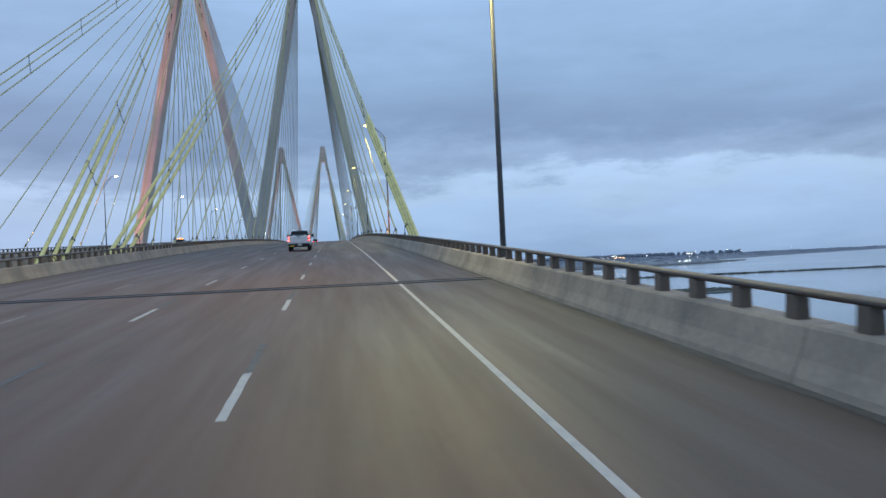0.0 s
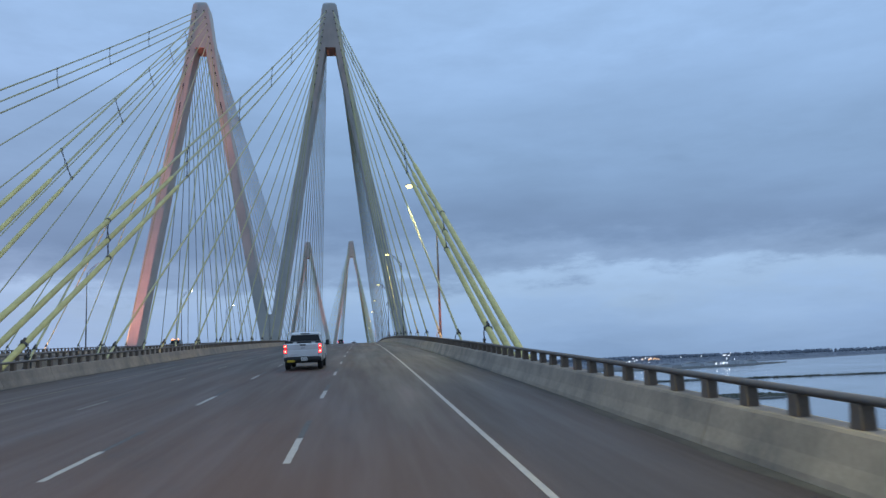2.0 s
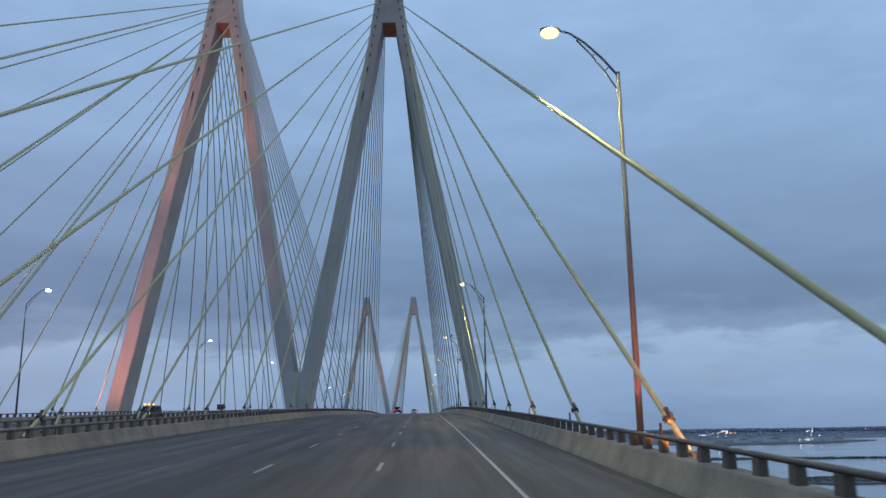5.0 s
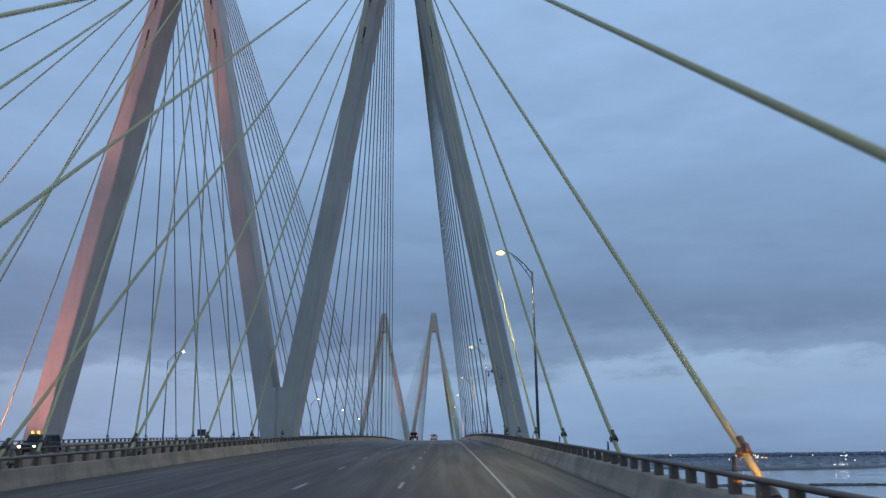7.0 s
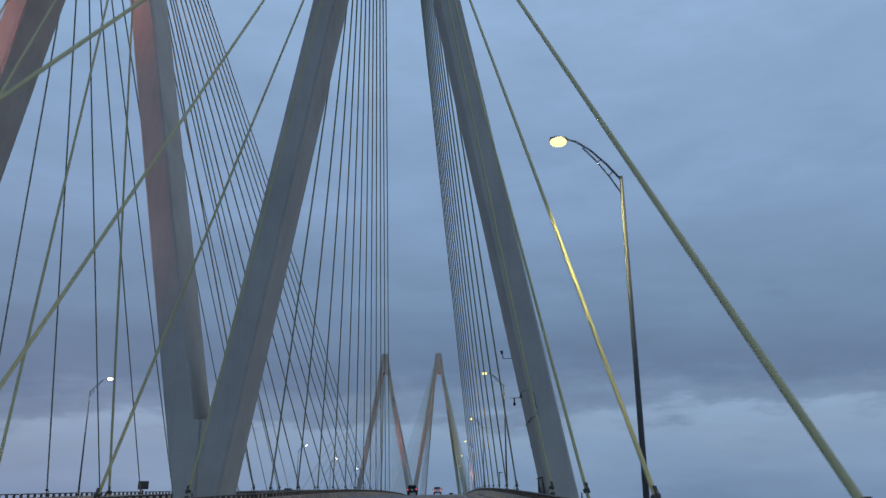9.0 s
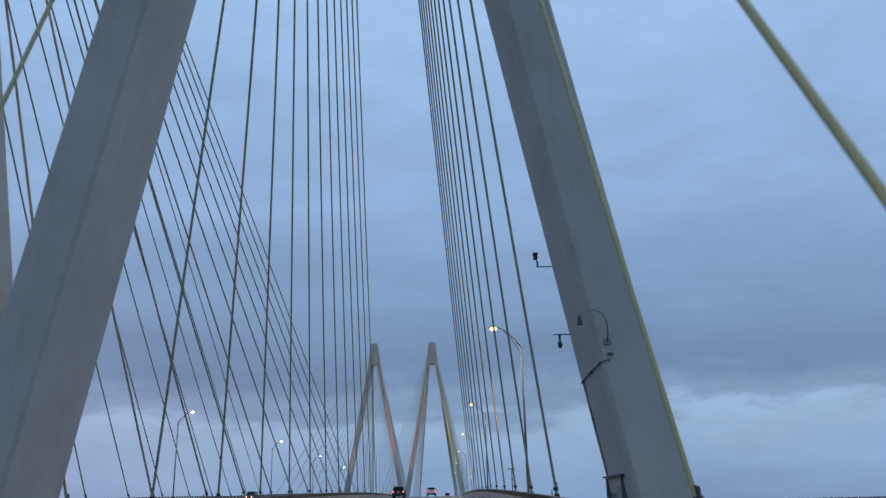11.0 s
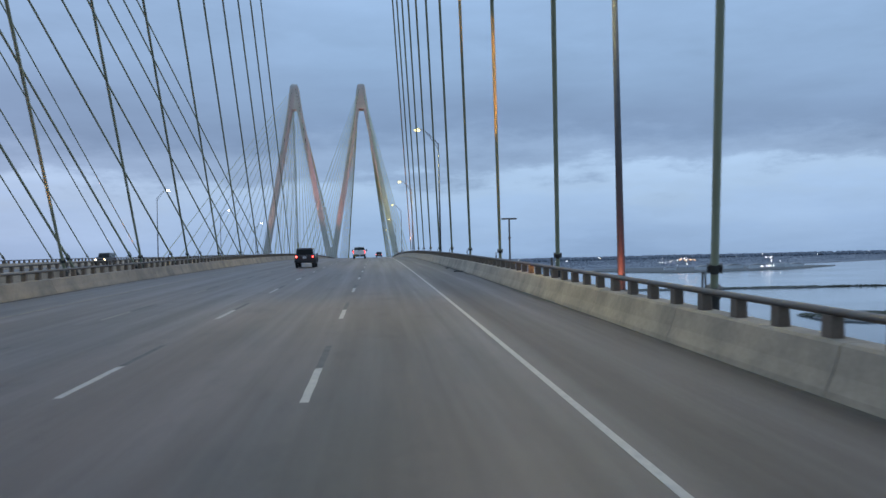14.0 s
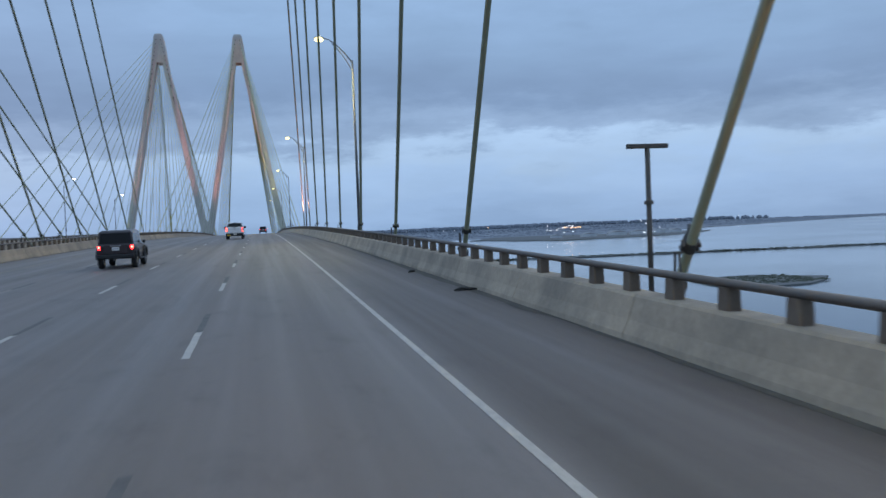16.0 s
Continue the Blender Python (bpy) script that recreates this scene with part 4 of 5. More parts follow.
def floodlight(at, to, watts, colour, cone, lens_strength=6.0, soft=0.15, arm=0.0):
    """A small box floodlight on a yoke, with its lamp."""
    d = (Vector(to) - Vector(at)).normalized()
    q = d.to_track_quat("Y", "Z").to_matrix().to_4x4()
    ob = empty("floodlight", Matrix.Translation(at), "small black floodlight casting coloured light up the bridge", "floodlight", "coloured floodlights")
    h = part("housing", box((0, -0.12, 0), (0.42, 0.24, 0.32), 0.03), M_FLOOD, ob)
    h.matrix_basis = q
    key = "lens_%d_%d_%d" % tuple(int(c * 99) for c in colour)
    mt = bpy.data.materials.get(key) or glow(key, colour, lens_strength)
    l = part("lens", box((0, 0.005, 0), (0.36, 0.012, 0.26), 0.004, seg=1), mt, h, "lit coloured lens")
    part("yoke", box((0, -0.1, -0.26), (0.06, 0.06, 0.3), 0.01), M_FLOOD, ob)
    part("foot_plate", box((0, -0.1, -0.41), (0.3, 0.3, 0.03), 0.005), M_FLOOD, ob)
    if arm:
        part("bracket_arm", box((arm / 2, -0.1, -0.5), (abs(arm), 0.2, 0.16), 0.02), M_GIRDER, ob)
    spot("flood_lamp", Vector(at) + d * 0.08, to, watts, colour, cone, soft, 0.7)


zb = road_z(0)
PALE = (1.0, 0.47, 0.36)
PINK = (1.0, 0.5, 0.36)


def deck_edge(x, y):
    return (x, y, road_z(y) + 0.43)


floodlight(deck_edge(-50.4, -22), (-47.2, -1, zb + 18), 20000, SALMON, 84, soft=0.7, arm=3.2)
floodlight(deck_edge(-50.4, -64), (-41.0, -1, zb + 58), 115000, SALMON, 31, soft=0.9, arm=3.2)
floodlight(deck_edge(-24.3, -50), (-33.2, -1, zb + 65), 20000, SALMON, 36, soft=0.6)
floodlight(deck_edge(-17.6, -48), (-8.5, -1, zb + 72), 13000, SALMON, 20)
for tx, col, w, aim in ((-24.3, PALE, 13000, -32.5), (-17.6, SALMON, 36000, -9.5), (5.95, LIME, 90000, 1.5), (-47.4, PALE, 20000, -39)):
    floodlight(deck_edge(tx, 352), (aim, 381, zb + 52), w, col, 75)
# coloured lights at single cables: which stay, watts, colour, how far before the foot, how far up it aims
FOOT_LIGHTS = [((0, 1, "side", 7), 2400, AMBER, 0.9, 6), ((0, 1, "side", 5), 1300, AMBER, 0.9, 6), ((0, -1, "side", 7), 160, AMBER, 0.9, 6),
               ((1, -1, "side", 3), 2600, PINK, 1.8, 6), ((1, -1, "side", 5), 2200, PINK, 1.8, 6),
               ((1, -1, "main", 11), 9000, SALMON, 0, 26), ((0, -1, "main", 3), 260, AMBER, 0, 9),
               ((0, 1, "main", 10), 5000, SALMON, 0, 17), ((0, 1, "main", 11), 17000, SALMON, 0, 26)]
LEDGE_X = {(0, 1): X_RIGHT + 0.92, (0, -1): X_LEFT - 0.92, (1, -1): mirrored(X_RIGHT + 0.92)}
for (mi, pl, half, k), w, col, before, up in FOOT_LIGHTS:
    low, high = stays[(0, mi, pl, half, k)]
    d = (high - low).normalized()
    y = low.y + (d.y * 7.0 if half == "main" else -before)
    floodlight((LEDGE_X[mi, pl], y, road_z(y) + 0.42), low + d * up, w, col, 46)

# amber light along the back of the posts
floodlight((X_RIGHT + 0.95, 46.2, road_z(46.2) + 0.43), (X_RIGHT + 0.5, 49.5, road_z(49.5) + 1.0), 480, AMBER, 60)

# amber light up the stay above it
floodlight((X_RIGHT + 0.95, 47.3, road_z(47.3) + 0.43), (5.1, 52.4, road_z(52) + 8.4), 7000, AMBER, 36)

# red lights at the feet of two lamp posts
floodlight((6.62, -107.4, road_z(-107.4) + 0.3), (6.98, -106.6, road_z(-106.6) + 8.5), 900, (1.0, 0.22, 0.13), 40)
floodlight((6.62, 38.85, road_z(38.85) + 0.3), (6.95, 39.3, road_z(39.3) + 1.6), 45, (1.0, 0.24, 0.14), 44)


# ---------------------------------------------------------------- fittings on the near tower leg
M_PALE_STEEL = material("pale_steel", (0.3, 0.3, 0.3), 0.5, metal=0.3, grain=0.1, grain_size=8, stain=0.3, stain_size=2)


def bracket_camera(at, swing):
    ob = empty("traffic_camera", Matrix.Translation(at), "small traffic camera on a bracket arm on the tower leg", "camera", "tower fittings")
    part("bracket_arm", box((-0.45, 0, 0), (0.95, 0.05, 0.05), 0.01), M_SOCKET, ob)
    if swing:
        part("riser", rod((-0.86, 0, 0), (-0.86, 0, 0.34), 0.05, 0.04, 8), M_SOCKET, ob)
        part("camera_body", box((-0.95, -0.05, 0.48), (0.2, 0.42, 0.2), 0.05), M_SOCKET, ob)
        part("sun_shield", box((-0.97, -0.2, 0.62), (0.26, 0.5, 0.03), 0.01), M_SOCKET, ob)
    else:
        part("drop_pipe", rod((-0.62, 0, 0), (-0.62, 0, -0.3), 0.06, 0.06, 8), M_SOCKET, ob)
        b = bmesh.new()
        bmesh.ops.create_uvsphere(b, u_segments=14, v_segments=10, radius=1, matrix=Matrix.Translation((-0.62, 0, -0.5)) @ Matrix.Diagonal((0.115, 0.115, 0.19, 1)))
        part("camera_dome", b, M_SOCKET, ob, smooth=True)


def leg_inner(z):
    return XC + outer_half(z) - leg_width(z)


Y_FRONT, Y_BACK = TOWERS[0] - DEPTH, TOWERS[0] + DEPTH
bracket_camera((leg_inner(12.55) + 0.05, Y_BACK - 0.5, zb + 12.55), True)
bracket_camera((leg_inner(9.05) + 0.05, Y_BACK - 0.5, zb + 9.05), False)
goose = empty("gooseneck_camera", pose(leg_inner(8) + 0.53, Y_FRONT, zb + 7.7), "curved pipe arm with a dome camera on the tower leg", "camera", "tower fittings")
part("wall_plate", box((0, -0.04, 0), (0.34, 0.08, 0.26), 0.02), M_PALE_STEEL, goose)
part("pipe", arc_tube([(0, -0.1, 0), (0.0, -0.34, 0.3), (-0.04, -0.5, 0.8), (-0.2, -0.55, 1.12), (-0.5, -0.56, 1.28), (-0.85, -0.56, 1.27), (-1.12, -0.55, 1.16), (-1.2, -0.55, 1.02)], 0.035), M_PALE_STEEL, goose, smooth=True)
part("camera_dome", rod((-1.2, -0.55, 0.66), (-1.2, -0.55, 1.04), 0.13, 0.07, 12), M_SOCKET, goose)
part("junction_box", box((0.08, -0.08, -0.52), (0.24, 0.14, 0.1), 0.02), M_GALV, goose)
conduit = empty("conduit_run", pose(0, 0, zb), "thin dark cable conduit clipped to the tower leg", "conduit", "tower fittings")
run = [(leg_inner(6.6) + 0.34, Y_FRONT - 0.05, 6.93), (leg_inner(6.8) - 0.03, Y_FRONT + 0.02, 6.84), (leg_inner(6.75) - 0.06, TOWERS[0], 6.79), (leg_inner(6.7) - 0.06, Y_BACK - 0.2, 6.66)]
part("conduit_pipe", arc_tube(run, 0.032), M_GALV, conduit)
part("conduit_pipe", arc_tube([(leg_inner(z) - 0.05, Y_BACK - 0.8, z) for z in (6.6, 5, 3.5, 2.3)], 0.026), M_GALV, conduit)
part("clip", box((leg_inner(4.9) - 0.06, Y_BACK - 0.8, 4.9), (0.1, 0.16, 0.1), 0.02), M_SOCKET, conduit)
for k in (0.06, 0.46, 0.9):
    p = Vector(run[1]).lerp(Vector(run[3]), k)
    part("clip", box(p, (0.1, 0.24, 0.11), 0.02), M_SOCKET, conduit)
hatch = empty("access_door", pose(leg_inner(1.2), TOWERS[0] + 0.9, zb, 0, 0, 0), "grey recessed steel access door under a small hood on the tower leg", "door", "tower fittings")
part("hood", box((-0.14, -0.34, 2.2), (0.46, 4.2, 0.08), 0.02), M_SOCKET, hatch)
for s in (-1, 1):
    part("jamb", box((-0.1, s * 1.7, 1.1), (0.28, 0.12, 2.1), 0.015), M_GALV, hatch)
part("door_leaf", box((-0.06, -0.55, 1.05), (0.1, 1.1, 2.0), 0.01), M_GIRDER, hatch)
part("recess_panel", box((-0.03, 0, 1.07), (0.05, 3.26, 2.1), 0.01), M_GALV, hatch)
part("door_handle", box((-0.14, -0.15, 1.05), (0.06, 0.06, 0.16), 0.01), M_SOCKET, hatch)

# ---------------------------------------------------------------- poles and signs on the deck edges
pole = empty("tee_pole", pose(7.55, 64.5, road_z(64.5)), "slim dark post with a level crossbar fixed outside the parapet", "post")
part("post", rod((0, 0, -0.6), (0, 0, 3.4), 0.06, 0.055, 12), M_SOCKET, pole, smooth=True)
part("crossbar", box((0, 0, 3.44), (0.95, 0.1, 0.1), 0.02), M_SOCKET, pole)
part("band", rod((0, 0, 2.2), (0, 0, 2.28), 0.1, 0.1, 12), M_SOCKET, pole)
part("bracket", box((-0.75, 0, -0.5), (1.5, 0.16, 0.2), 0.02), M_GIRDER, pole)
sign = empty("edge_sign", pose(-48.6, 65, road_z(65)), "dark square sign back on a short post at the outer parapet", "sign")
part("post", box((0, 0, 0.6), (0.12, 0.12, 2.4), 0.01), M_SOCKET, sign)
part("panel", box((0, 0.08, 2.1), (1.7, 0.05, 1.25), 0.02), M_SOCKET, sign)
part("bracket", box((0.5, 0, -0.45), (1.8, 0.3, 0.2), 0.02), M_GIRDER, sign)

# scraps of tyre on the shoulder
M_RUBBER = material("tyre_rubber", (0.022, 0.022, 0.022), 0.85, grain=0.2, grain_size=20, bump=0.004)
for x, y, r in ((4.85, 70.2, 20), (4.75, 77.8, 70)):
    b = arc_tube([(-0.32, 0.05, 0.03), (-0.14, 0.0, 0.06), (0.08, 0.05, 0.04), (0.28, -0.06, 0.04), (0.4, -0.04, 0.02)], [0.02, 0.05, 0.04, 0.035, 0.015], 7)
    tagged(part("tyre_scrap", b, M_RUBBER), "torn black strip of tyre lying on the shoulder", "debris", "tyre scraps").matrix_world = pose(x, y, road_z(y), grade(y), 0, r)

# ---------------------------------------------------------------- vehicles
M_WHITE = material("white_car_paint", (0.72, 0.72, 0.72), 0.32, grain=0.02, stain=0.16, stain_size=1.2, stain_colour=(0.5, 0.48, 0.45), coat=0.5)
M_BLACKCAR = material("dark_car_paint", (0.03, 0.018, 0.02), 0.35, grain=0.03, stain=0.2, stain_size=1.5, coat=0.5)
M_PLASTIC = material("black_plastic", (0.014, 0.014, 0.015), 0.62, grain=0.08, grain_size=20, stain=0.2, stain_size=3)
M_GLASS = material("dark_car_glass", (0.01, 0.01, 0.011), 0.08, grain=0.02, stain=0.1, spec=0.3)
M_RIM = material("grey_alloy_rim", (0.45, 0.45, 0.46), 0.35, metal=0.9, stain=0.3, stain_size=5)
M_PLATE = material("plate_white", (0.7, 0.69, 0.66), 0.5, stain=0.2, stain_size=6)
M_INK = material("plate_ink", (0.3, 0.3, 0.33), 0.6, stain=0.1)
M_YELLOW = material("yellow_tag", (0.62, 0.42, 0.03), 0.6, grain=0.1, stain=0.35, stain_size=5)
M_TAIL = glow("lit_tail_lamp", (1.0, 0.025, 0.03), 4.5)
M_TAIL_HOT = glow("lit_tail_bulb", (1.0, 0.16, 0.1), 9)
M_TAIL_RED = material("red_lamp_glass", (0.35, 0.01, 0.01), 0.15, grain=0.02, stain=0.1)
M_HEAD = glow("lit_headlamp", (1.0, 0.66, 0.34), 9)


def wheel_mesh(r, w):
    tyre = bmesh.new()
    n = 28
    prof = [(r * 0.62, -w / 2), (r * 0.86, -w / 2), (r * 0.97, -w * 0.38), (r, -w * 0.2), (r, w * 0.2), (r * 0.97, w * 0.38), (r * 0.86, w / 2), (r * 0.62, w / 2)]
    rings = [[(x, p * math.cos(2 * math.pi * k / n), p * math.sin(2 * math.pi * k / n)) for k in range(n)] for p, x in prof]
    loft(rings + [rings[0]], tyre, caps=False)
    bmesh.ops.remove_doubles(tyre, verts=tyre.verts, dist=1e-5)
    rim = rod((-w * 0.3, 0, 0), (w * 0.3, 0, 0), r * 0.62, r * 0.62, 24)
    for k in range(6):
        a = 2 * math.pi * k / 6
        for s in (-1, 1):
            box((s * w * 0.36, 0, 0), (w * 0.14, r * 0.15, r * 0.56), 0.01, None)
            b = bmesh.new()
            bmesh.ops.create_cube(b, size=1, matrix=Matrix.Rotation(a, 4, "X") @ Matrix.Translation((s * w * 0.33, 0, r * 0.32)) @ Matrix.Diagonal((w * 0.14, r * 0.16, r * 0.56, 1)))
            join(rim, b)
    return mesh_of(tyre, "tyre", True), mesh_of(rim, "rim")


def add_wheels(ob, meshes, spots):
    for x, y, z in spots:
        t = part("tyre", meshes[0], M_RUBBER, ob)
        t.matrix_basis = pose(x, y, z)
        part("rim", meshes[1], M_RIM, t)


def arch(yc, r, z0, n=9):
    """Points of a wheel arch from rear to front, over the opening."""
    return [(yc - r * math.cos(math.pi * i / n), z0 + r * math.sin(math.pi * i / n)) for i in range(n + 1)]


def pane(poly, bm=None):
    """A thin slab of glass over a four-cornered polygon, pushed out along its normal."""
    p = [Vector(q) for q in poly]
    n = (p[1] - p[0]).cross(p[3] - p[0]).normalized()
    return loft([[q - n * 0.01 for q in p], [q + n * 0.006 for q in p]], bm)


def cab(ob, belt, roof, mt, w0, w1, yb0, yb1, yt0, yt1, splits, inset=0.07):
    """Roof and pillars over the belt line, with dark panes laid on each face."""
    rings = [[(-w0, yb0, belt), (w0, yb0, belt), (w0, yb1, belt), (-w0, yb1, belt)],
             [(-w1, yt0, roof - 0.08), (w1, yt0, roof - 0.08), (w1, yt1, roof - 0.08), (-w1, yt1, roof - 0.08)],
             [(-w1 + 0.1, yt0 + 0.1, roof), (w1 - 0.1, yt0 + 0.1, roof), (w1 - 0.1, yt1 - 0.12, roof), (-w1 + 0.1, yt1 - 0.12, roof)]]
    b = loft(rings)
    bmesh.ops.recalc_face_normals(b, faces=b.faces)
    bmesh.ops.bevel(b, geom=[e for e in b.edges if e.verts[0].co.z > belt + 0.01 or e.verts[1].co.z > belt + 0.01], offset=0.035, segments=2, profile=0.5, affect="EDGES", clamp_overlap=True)
    part("cab_shell", b, mt, ob)
    top = roof - 0.08

    def at(s, y_frac, z_frac):
        wx = w0 + (w1 - w0) * z_frac
        ya, yb = yb0 + (yt0 - yb0) * z_frac, yb1 + (yt1 - yb1) * z_frac
        return (s * wx, ya + (yb - ya) * y_frac, belt + (top - belt) * z_frac)
    lo, hi = 0.08, 0.9
    part("rear_window", pane([Vector(at(-1, 0, lo)) + Vector((inset, 0, 0)), Vector(at(1, 0, lo)) - Vector((inset, 0, 0)), Vector(at(1, 0, hi)) - Vector((inset, 0, 0)), Vector(at(-1, 0, hi)) + Vector((inset, 0, 0))]), M_GLASS, ob)
    part("windscreen", pane([Vector(at(1, 1, lo)) - Vector((inset, 0, 0)), Vector(at(-1, 1, lo)) + Vector((inset, 0, 0)), Vector(at(-1, 1, hi)) + Vector((inset, 0, 0)), Vector(at(1, 1, hi)) - Vector((inset, 0, 0))]), M_GLASS, ob)
    for s in (1, -1):
        for a, c in splits:
            q = [at(s, a, lo), at(s, c, lo), at(s, c, hi), at(s, a, hi)]
            part("side_window", pane(q if s > 0 else q[::-1]), M_GLASS, ob)


def pickup(m, label):
    ob = empty("pickup_truck", m, label, "pickup truck")
    wz, r = 0.39, 0.39
    ya, yf = -1.95, 1.8
    # front half: cab sides, wings and bonnet
    prof = [(-0.98, 0.5)] + [(1.25, 0.46)] + arch(yf, 0.5, 0.44) + [(2.72, 0.46), (2.9, 0.62), (2.92, 1.02), (2.78, 1.16), (1.3, 1.27), (1.1, 1.3), (-0.98, 1.3)]
    part("front_body", prism(prof, "x", -1.0, 1.0, 0.045), M_WHITE, ob)
    bed = [(-2.86, 0.62)] + arch(ya, 0.5, 0.44) + [(-1.02, 0.5), (-1.02, 1.42), (-2.86, 1.42), (-2.9, 1.38), (-2.9, 0.66)]
    bed = [(-2.88, 0.66)] + bed[1:]
    for s in (-1, 1):
        part("bed_side", prism(bed, "x", min(s * 0.93, s * 1.0), max(s * 0.93, s * 1.0), 0.02), M_WHITE, ob)
        part("bed_rail_cap", box((s * 0.955, -1.95, 1.432), (0.13, 1.84, 0.03), 0.01), M_PLASTIC, ob)
    part("bed_floor", box((0, -1.95, 0.82), (1.86, 1.86, 0.06), 0.01), M_PLASTIC, ob)
    part("bed_front", box((0, -1.05, 1.1), (1.86, 0.06, 0.62), 0.01), M_PLASTIC, ob)
    tg = part("tailgate", prism([(-2.93, 0.72), (-2.93, 1.05), (-2.915, 1.08), (-2.93, 1.12), (-2.94, 1.36), (-2.9, 1.42), (-2.84, 1.42), (-2.84, 0.72)], "x", -0.83, 0.83, 0.015), M_WHITE, ob)
    part("tailgate_handle", box((0, -2.945, 1.34), (0.32, 0.03, 0.07), 0.01), M_PLASTIC, tg)
    part("badge", box((0, -2.94, 1.18), (0.2, 0.015, 0.06), 0.005), M_RIM, tg)
    part("tailgate_trim", box((-0.42, -2.935, 0.82), (0.42, 0.012, 0.03), 0.004), M_RIM, tg)
    for s in (-1, 1):
        part("rear_quarter", prism([(-2.86, 0.68), (-2.915, 0.72), (-2.925, 1.38), (-2.88, 1.42), (-2.86, 1.42)], "x", min(s * 0.84, s * 0.995), max(s * 0.84, s * 0.995), 0.012), M_WHITE, ob)
        t = part("tail_lamp", box((s * 0.918, -2.9, 1.13), (0.142, 0.1, 0.52), 0.035), M_TAIL_RED, ob, "lit red tail lamp")
        for z, h in ((1.28, 0.15), (1.01, 0.21)):
            part("bulb_lens", box((s * 0.918, -2.952, z), (0.118, 0.02, h), 0.008), M_TAIL, t)
            b = bmesh.new()
            bmesh.ops.create_uvsphere(b, u_segments=10, v_segments=6, radius=1, matrix=Matrix.Translation((s * 0.918, -2.962, z)) @ Matrix.Diagonal((0.036, 0.012, 0.045, 1)))
            part("bulb", b, M_TAIL_HOT, t)
    bp = part("rear_bumper", prism([(-3.06, 0.48), (-3.08, 0.6), (-3.05, 0.69), (-2.86, 0.7), (-2.86, 0.46)], "x", -0.98, 0.98, 0.03), M_PLASTIC, ob, "black step bumper")
    pl = part("number_plate", box((0.08, -3.085, 0.6), (0.34, 0.015, 0.18), 0.005), M_PLATE, bp)
    for i in range(3):
        part("plate_bar", box((-0.02 + 0.1 * i, -3.095, 0.6), (0.07, 0.006, 0.075), 0.002, seg=1), M_INK, pl)
    part("yellow_tag", box((-0.62, -3.09, 0.5), (0.4, 0.02, 0.11), 0.005), M_YELLOW, bp, "worn yellow reflective tag")
    part("hitch", box((0, -3.05, 0.44), (0.12, 0.18, 0.1), 0.01), M_PLASTIC, bp)
    part("chassis", box((0, 0, 0.48), (1.5, 5.2, 0.2), 0.03), M_PLASTIC, ob)
    for yc in (ya, yf):
        part("wheel_housing", box((0, yc, 0.72), (1.8, 0.92, 0.36), 0.05), M_PLASTIC, ob)
    cab(ob, 1.29, 2.0, M_WHITE, 0.965, 0.8, -0.96, 1.2, -0.8, 0.5, ((0.06, 0.42), (0.47, 0.86)))
    part("stop_lamp", box((0, -0.86, 1.925), (0.5, 0.06, 0.05), 0.01), M_PLASTIC, ob)
    # black cross-bed tool box and headboard rack
    tb = part("tool_box", prism([(-1.62, 1.3), (-1.62, 1.48), (-1.57, 1.53), (-1.13, 1.53), (-1.08, 1.48), (-1.08, 1.3)], "x", -0.91, 0.91, 0.015), M_PLASTIC, ob, "black cross-bed tool box")
    for x in (-0.5, 0.5):
        part("label_plate", box((x, -1.628, 1.43), (0.2, 0.01, 0.09), 0.003, seg=1), M_PLATE, tb)
    for s in (-1, 1):
        mi = part("wing_mirror", box((s * 1.16, 0.88, 1.38), (0.22, 0.12, 0.3), 0.04), M_PLASTIC, ob)
        part("mirror_arm", box((s * 1.03, 0.9, 1.32), (0.14, 0.06, 0.06), 0.01), M_PLASTIC, mi)
        for y in (-0.42, 0.52):
            part("door_handle", box((s * 1.01, y, 1.16), (0.035, 0.2, 0.04), 0.01), M_PLASTIC, ob)
        for y in (-0.06, 1.05, -0.9):
            part("door_seam", box((s * 1.0, y, 0.9), (0.006, 0.014, 0.74), 0.0), M_DARK, ob)
    add_wheels(ob, wheel_mesh(r, 0.27), [(s * 0.87, y, wz) for s in (-1, 1) for y in (ya, yf)])
    return ob


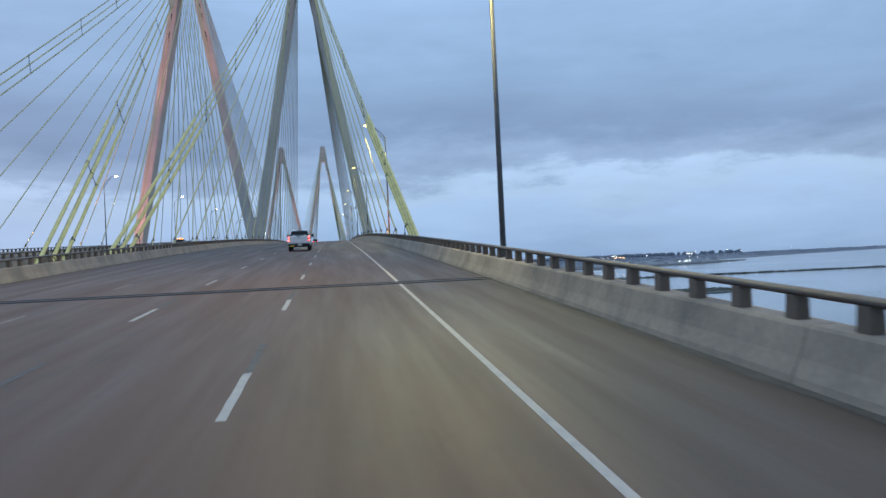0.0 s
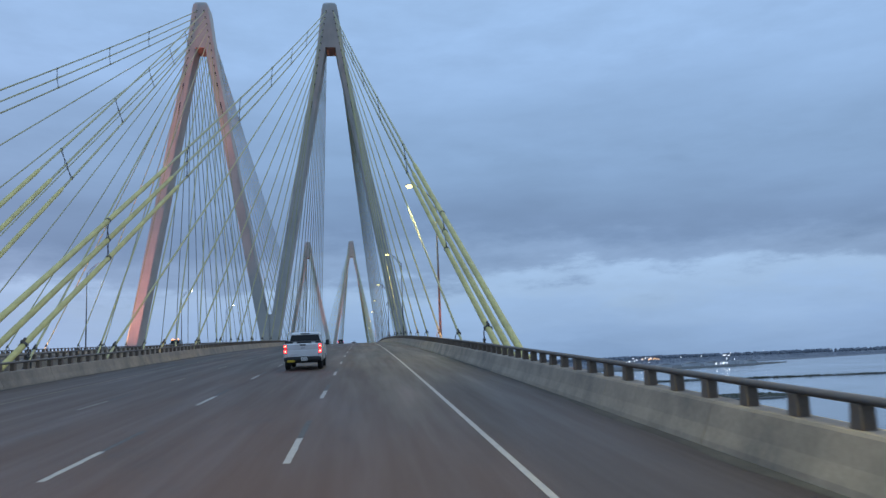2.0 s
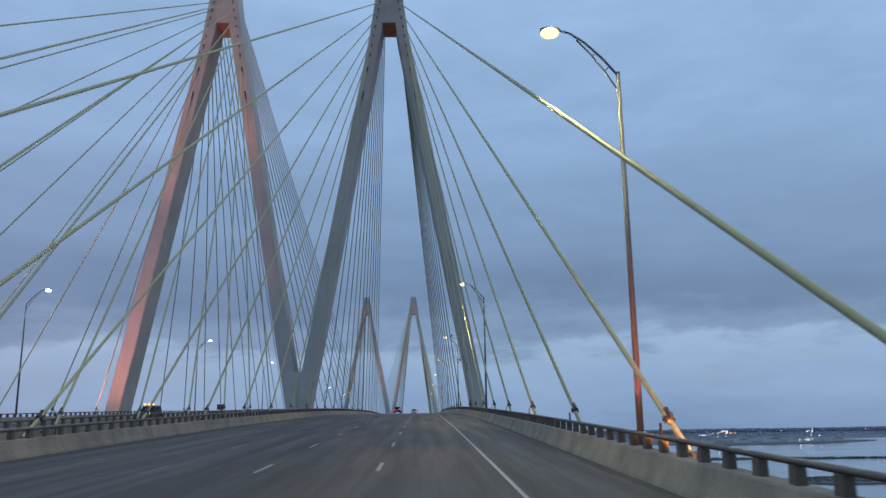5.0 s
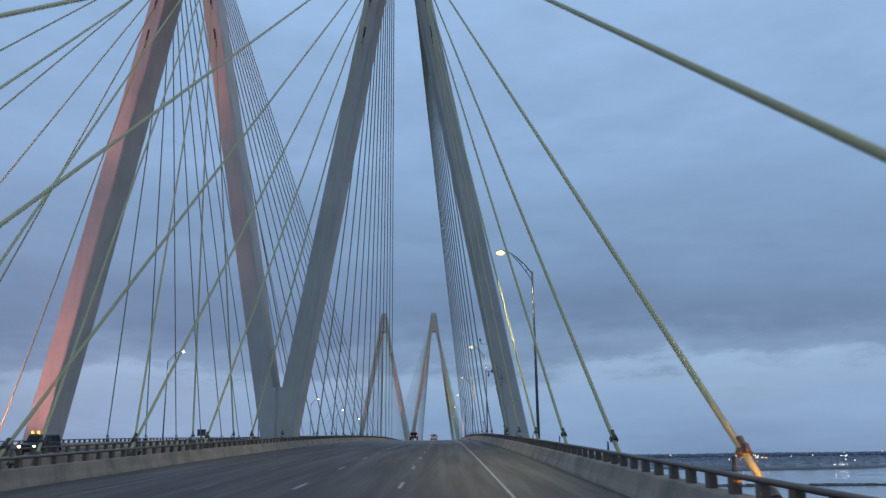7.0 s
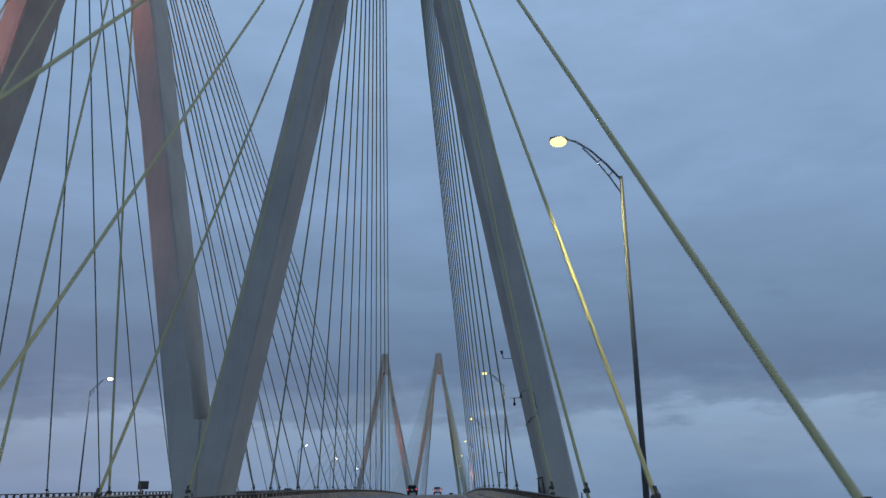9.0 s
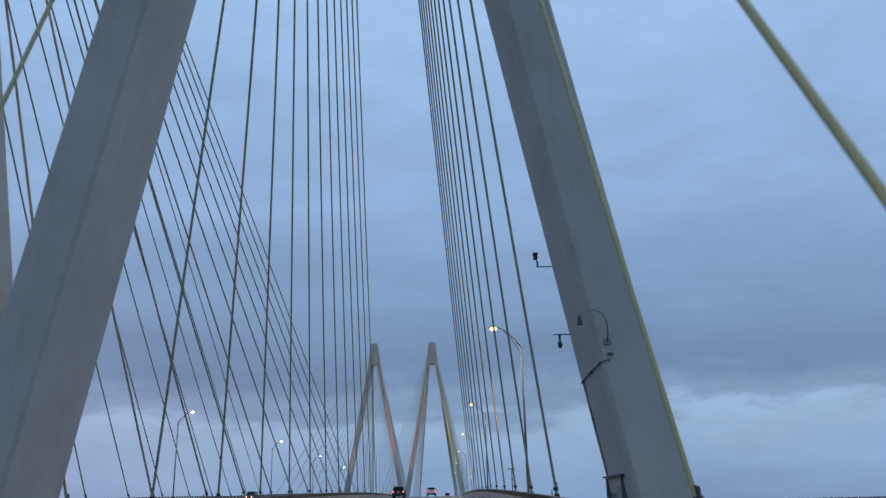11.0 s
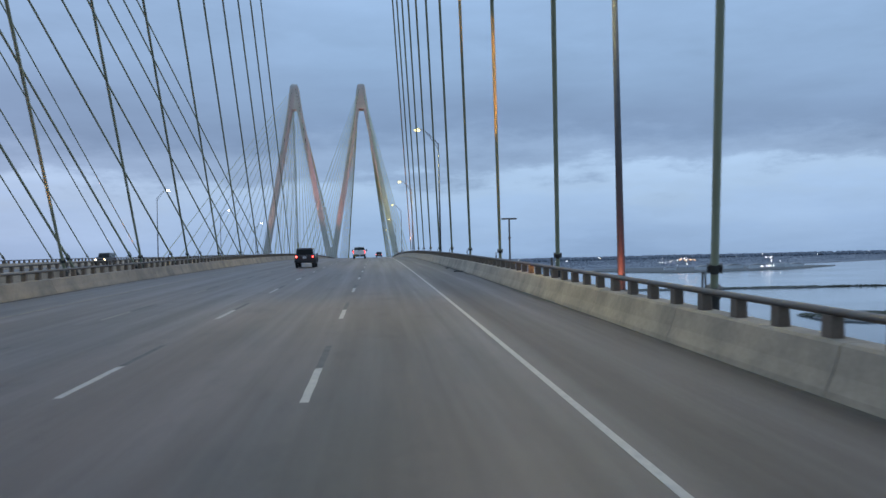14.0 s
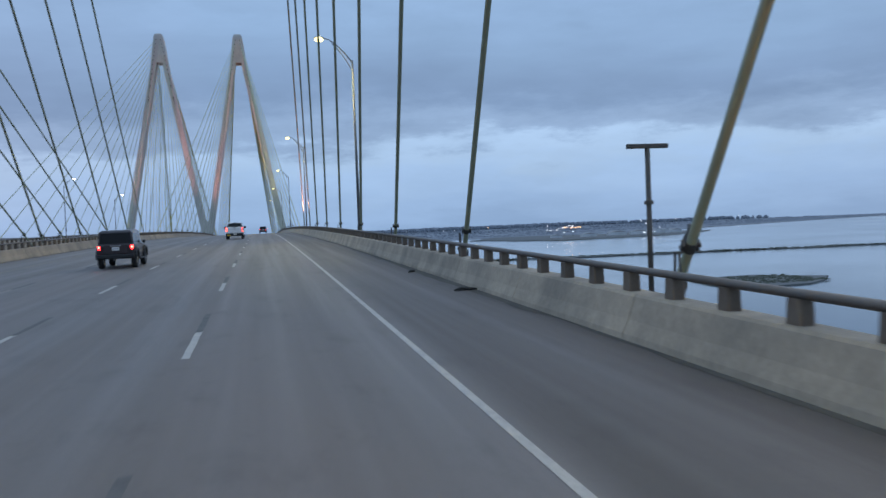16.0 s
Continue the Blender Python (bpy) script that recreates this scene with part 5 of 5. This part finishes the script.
def suv(m, label, paint, lights="tail", name="suv"):
    """An upright five-door off-road car."""
    ob = empty(name, m, label, "car")
    ya, yf, r = -1.5, 1.45, 0.39
    prof = [(-2.05, 0.5)] + arch(ya, 0.47, 0.45) + [(-0.95, 0.46), (0.9, 0.46)] + arch(yf, 0.47, 0.45) + [(2.05, 0.5), (2.12, 0.62), (2.1, 1.0), (2.0, 1.08), (0.75, 1.14), (0.6, 1.17), (-2.02, 1.17), (-2.08, 1.1)]
    part("body", prism(prof, "x", -0.84, 0.84, 0.05), paint, ob)
    for s in (-1, 1):
        for yc in (ya, yf):
            part("fender_flare", arc_tube([(s * 0.88, y, z) for y, z in arch(yc, 0.5, 0.46)], 0.06), M_PLASTIC, ob)
        part("side_step", box((s * 0.88, 0, 0.42), (0.12, 1.7, 0.07), 0.02), M_PLASTIC, ob)
        part("wing_mirror", box((s * 0.93, 0.62, 1.22), (0.13, 0.11, 0.17), 0.035), M_PLASTIC, ob)
    cab(ob, 1.16, 1.84, paint, 0.81, 0.74, -2.03, 0.72, -1.95, 0.42, ((0.05, 0.3), (0.34, 0.62), (0.66, 0.93)), 0.08)
    bp = part("rear_bumper", box((0, -2.14, 0.6), (1.66, 0.18, 0.2), 0.04), M_PLASTIC, ob)
    door = part("rear_door", box((0, -2.085, 0.93), (1.12, 0.05, 0.46), 0.03), paint, ob)
    part("door_garnish", box((0, -2.115, 1.1), (0.5, 0.02, 0.035), 0.006), M_RIM, door)
    pl = part("number_plate", box((0, -2.12, 0.96), (0.32, 0.02, 0.17), 0.004), M_PLATE, ob)
    for i in range(3):
        part("plate_bar", box((-0.09 + 0.09 * i, -2.133, 0.96), (0.06, 0.005, 0.06), 0.001, seg=1), M_INK, pl)
    part("front_bumper", box((0, 2.18, 0.58), (1.66, 0.18, 0.2), 0.04), M_PLASTIC, ob)
    gr = part("grille", box((0, 2.12, 0.86), (0.8, 0.03, 0.22), 0.01), M_PLASTIC, ob)
    for i in range(7):
        part("grille_slot", box((-0.3 + 0.1 * i, 2.138, 0.86), (0.04, 0.01, 0.18), 0.002, seg=1), M_DARK, gr)
    wh = wheel_mesh(r, 0.25)
    add_wheels(ob, wh, [(s * 0.76, y, r) for s in (-1, 1) for y in (ya, yf)])
    for s in (-1, 1):
        t = part("tail_lamp", box((s * 0.74, -2.08, 1.0), (0.16, 0.1, 0.26), 0.02), M_TAIL_RED, ob, "lit red tail lamp" if lights == "tail" else "")
        if lights == "tail":
            part("bulb_lens", box((s * 0.74, -2.135, 1.02), (0.13, 0.02, 0.2), 0.006), M_TAIL, t)
            part("bulb", box((s * 0.74, -2.15, 1.04), (0.07, 0.012, 0.08), 0.004), M_TAIL_HOT, t)
        part("headlamp", rod((s * 0.6, 2.1, 0.88), (s * 0.6, 2.15, 0.88), 0.11, 0.11, 16), M_HEAD if lights == "head" else M_PLATE, ob)
    return ob


def drive(x, y, back=False, nose=0.0):
    return pose(x, y, road_z(y), grade(y) * (-1 if back else 1), 0, (180 if back else 0) + nose)


pickup(drive(-3.66, -137.0), "white crew-cab pickup truck with a black tool box, tail lamps lit")
suv(drive(-7.32, 92.0), "dark upright off-road car with lit tail lamps", M_BLACKCAR)
suv(drive(0.1, 262.0), "small dark car far ahead by the second tower, tail lamps lit", M_BLACKCAR)
pickup(drive(-3.5, 150.0), "white pickup truck far ahead near the second tower, tail lamps lit")
work_car = suv(drive(-33.5, -33.0, True), "oncoming dark work car with amber roof beacons on the opposite deck", M_BLACKCAR, "head")
M_BEACON = glow("lit_amber_beacon", (1.0, 0.3, 0.03), 5)
for x in (-0.5, 0.0, 0.5):
    bc = part("beacon", rod((x, 0.3, 1.84), (x, 0.3, 2.06), 0.1, 0.085, 12), M_BEACON, work_car, "lit amber beacon")
    part("beacon_base", rod((x, 0.3, 1.8), (x, 0.3, 1.86), 0.12, 0.12, 12), M_PLASTIC, bc)
suv(drive(-38.5, 132.0, True), "oncoming dark car far off with lit headlamps on the opposite deck", M_BLACKCAR, "head")
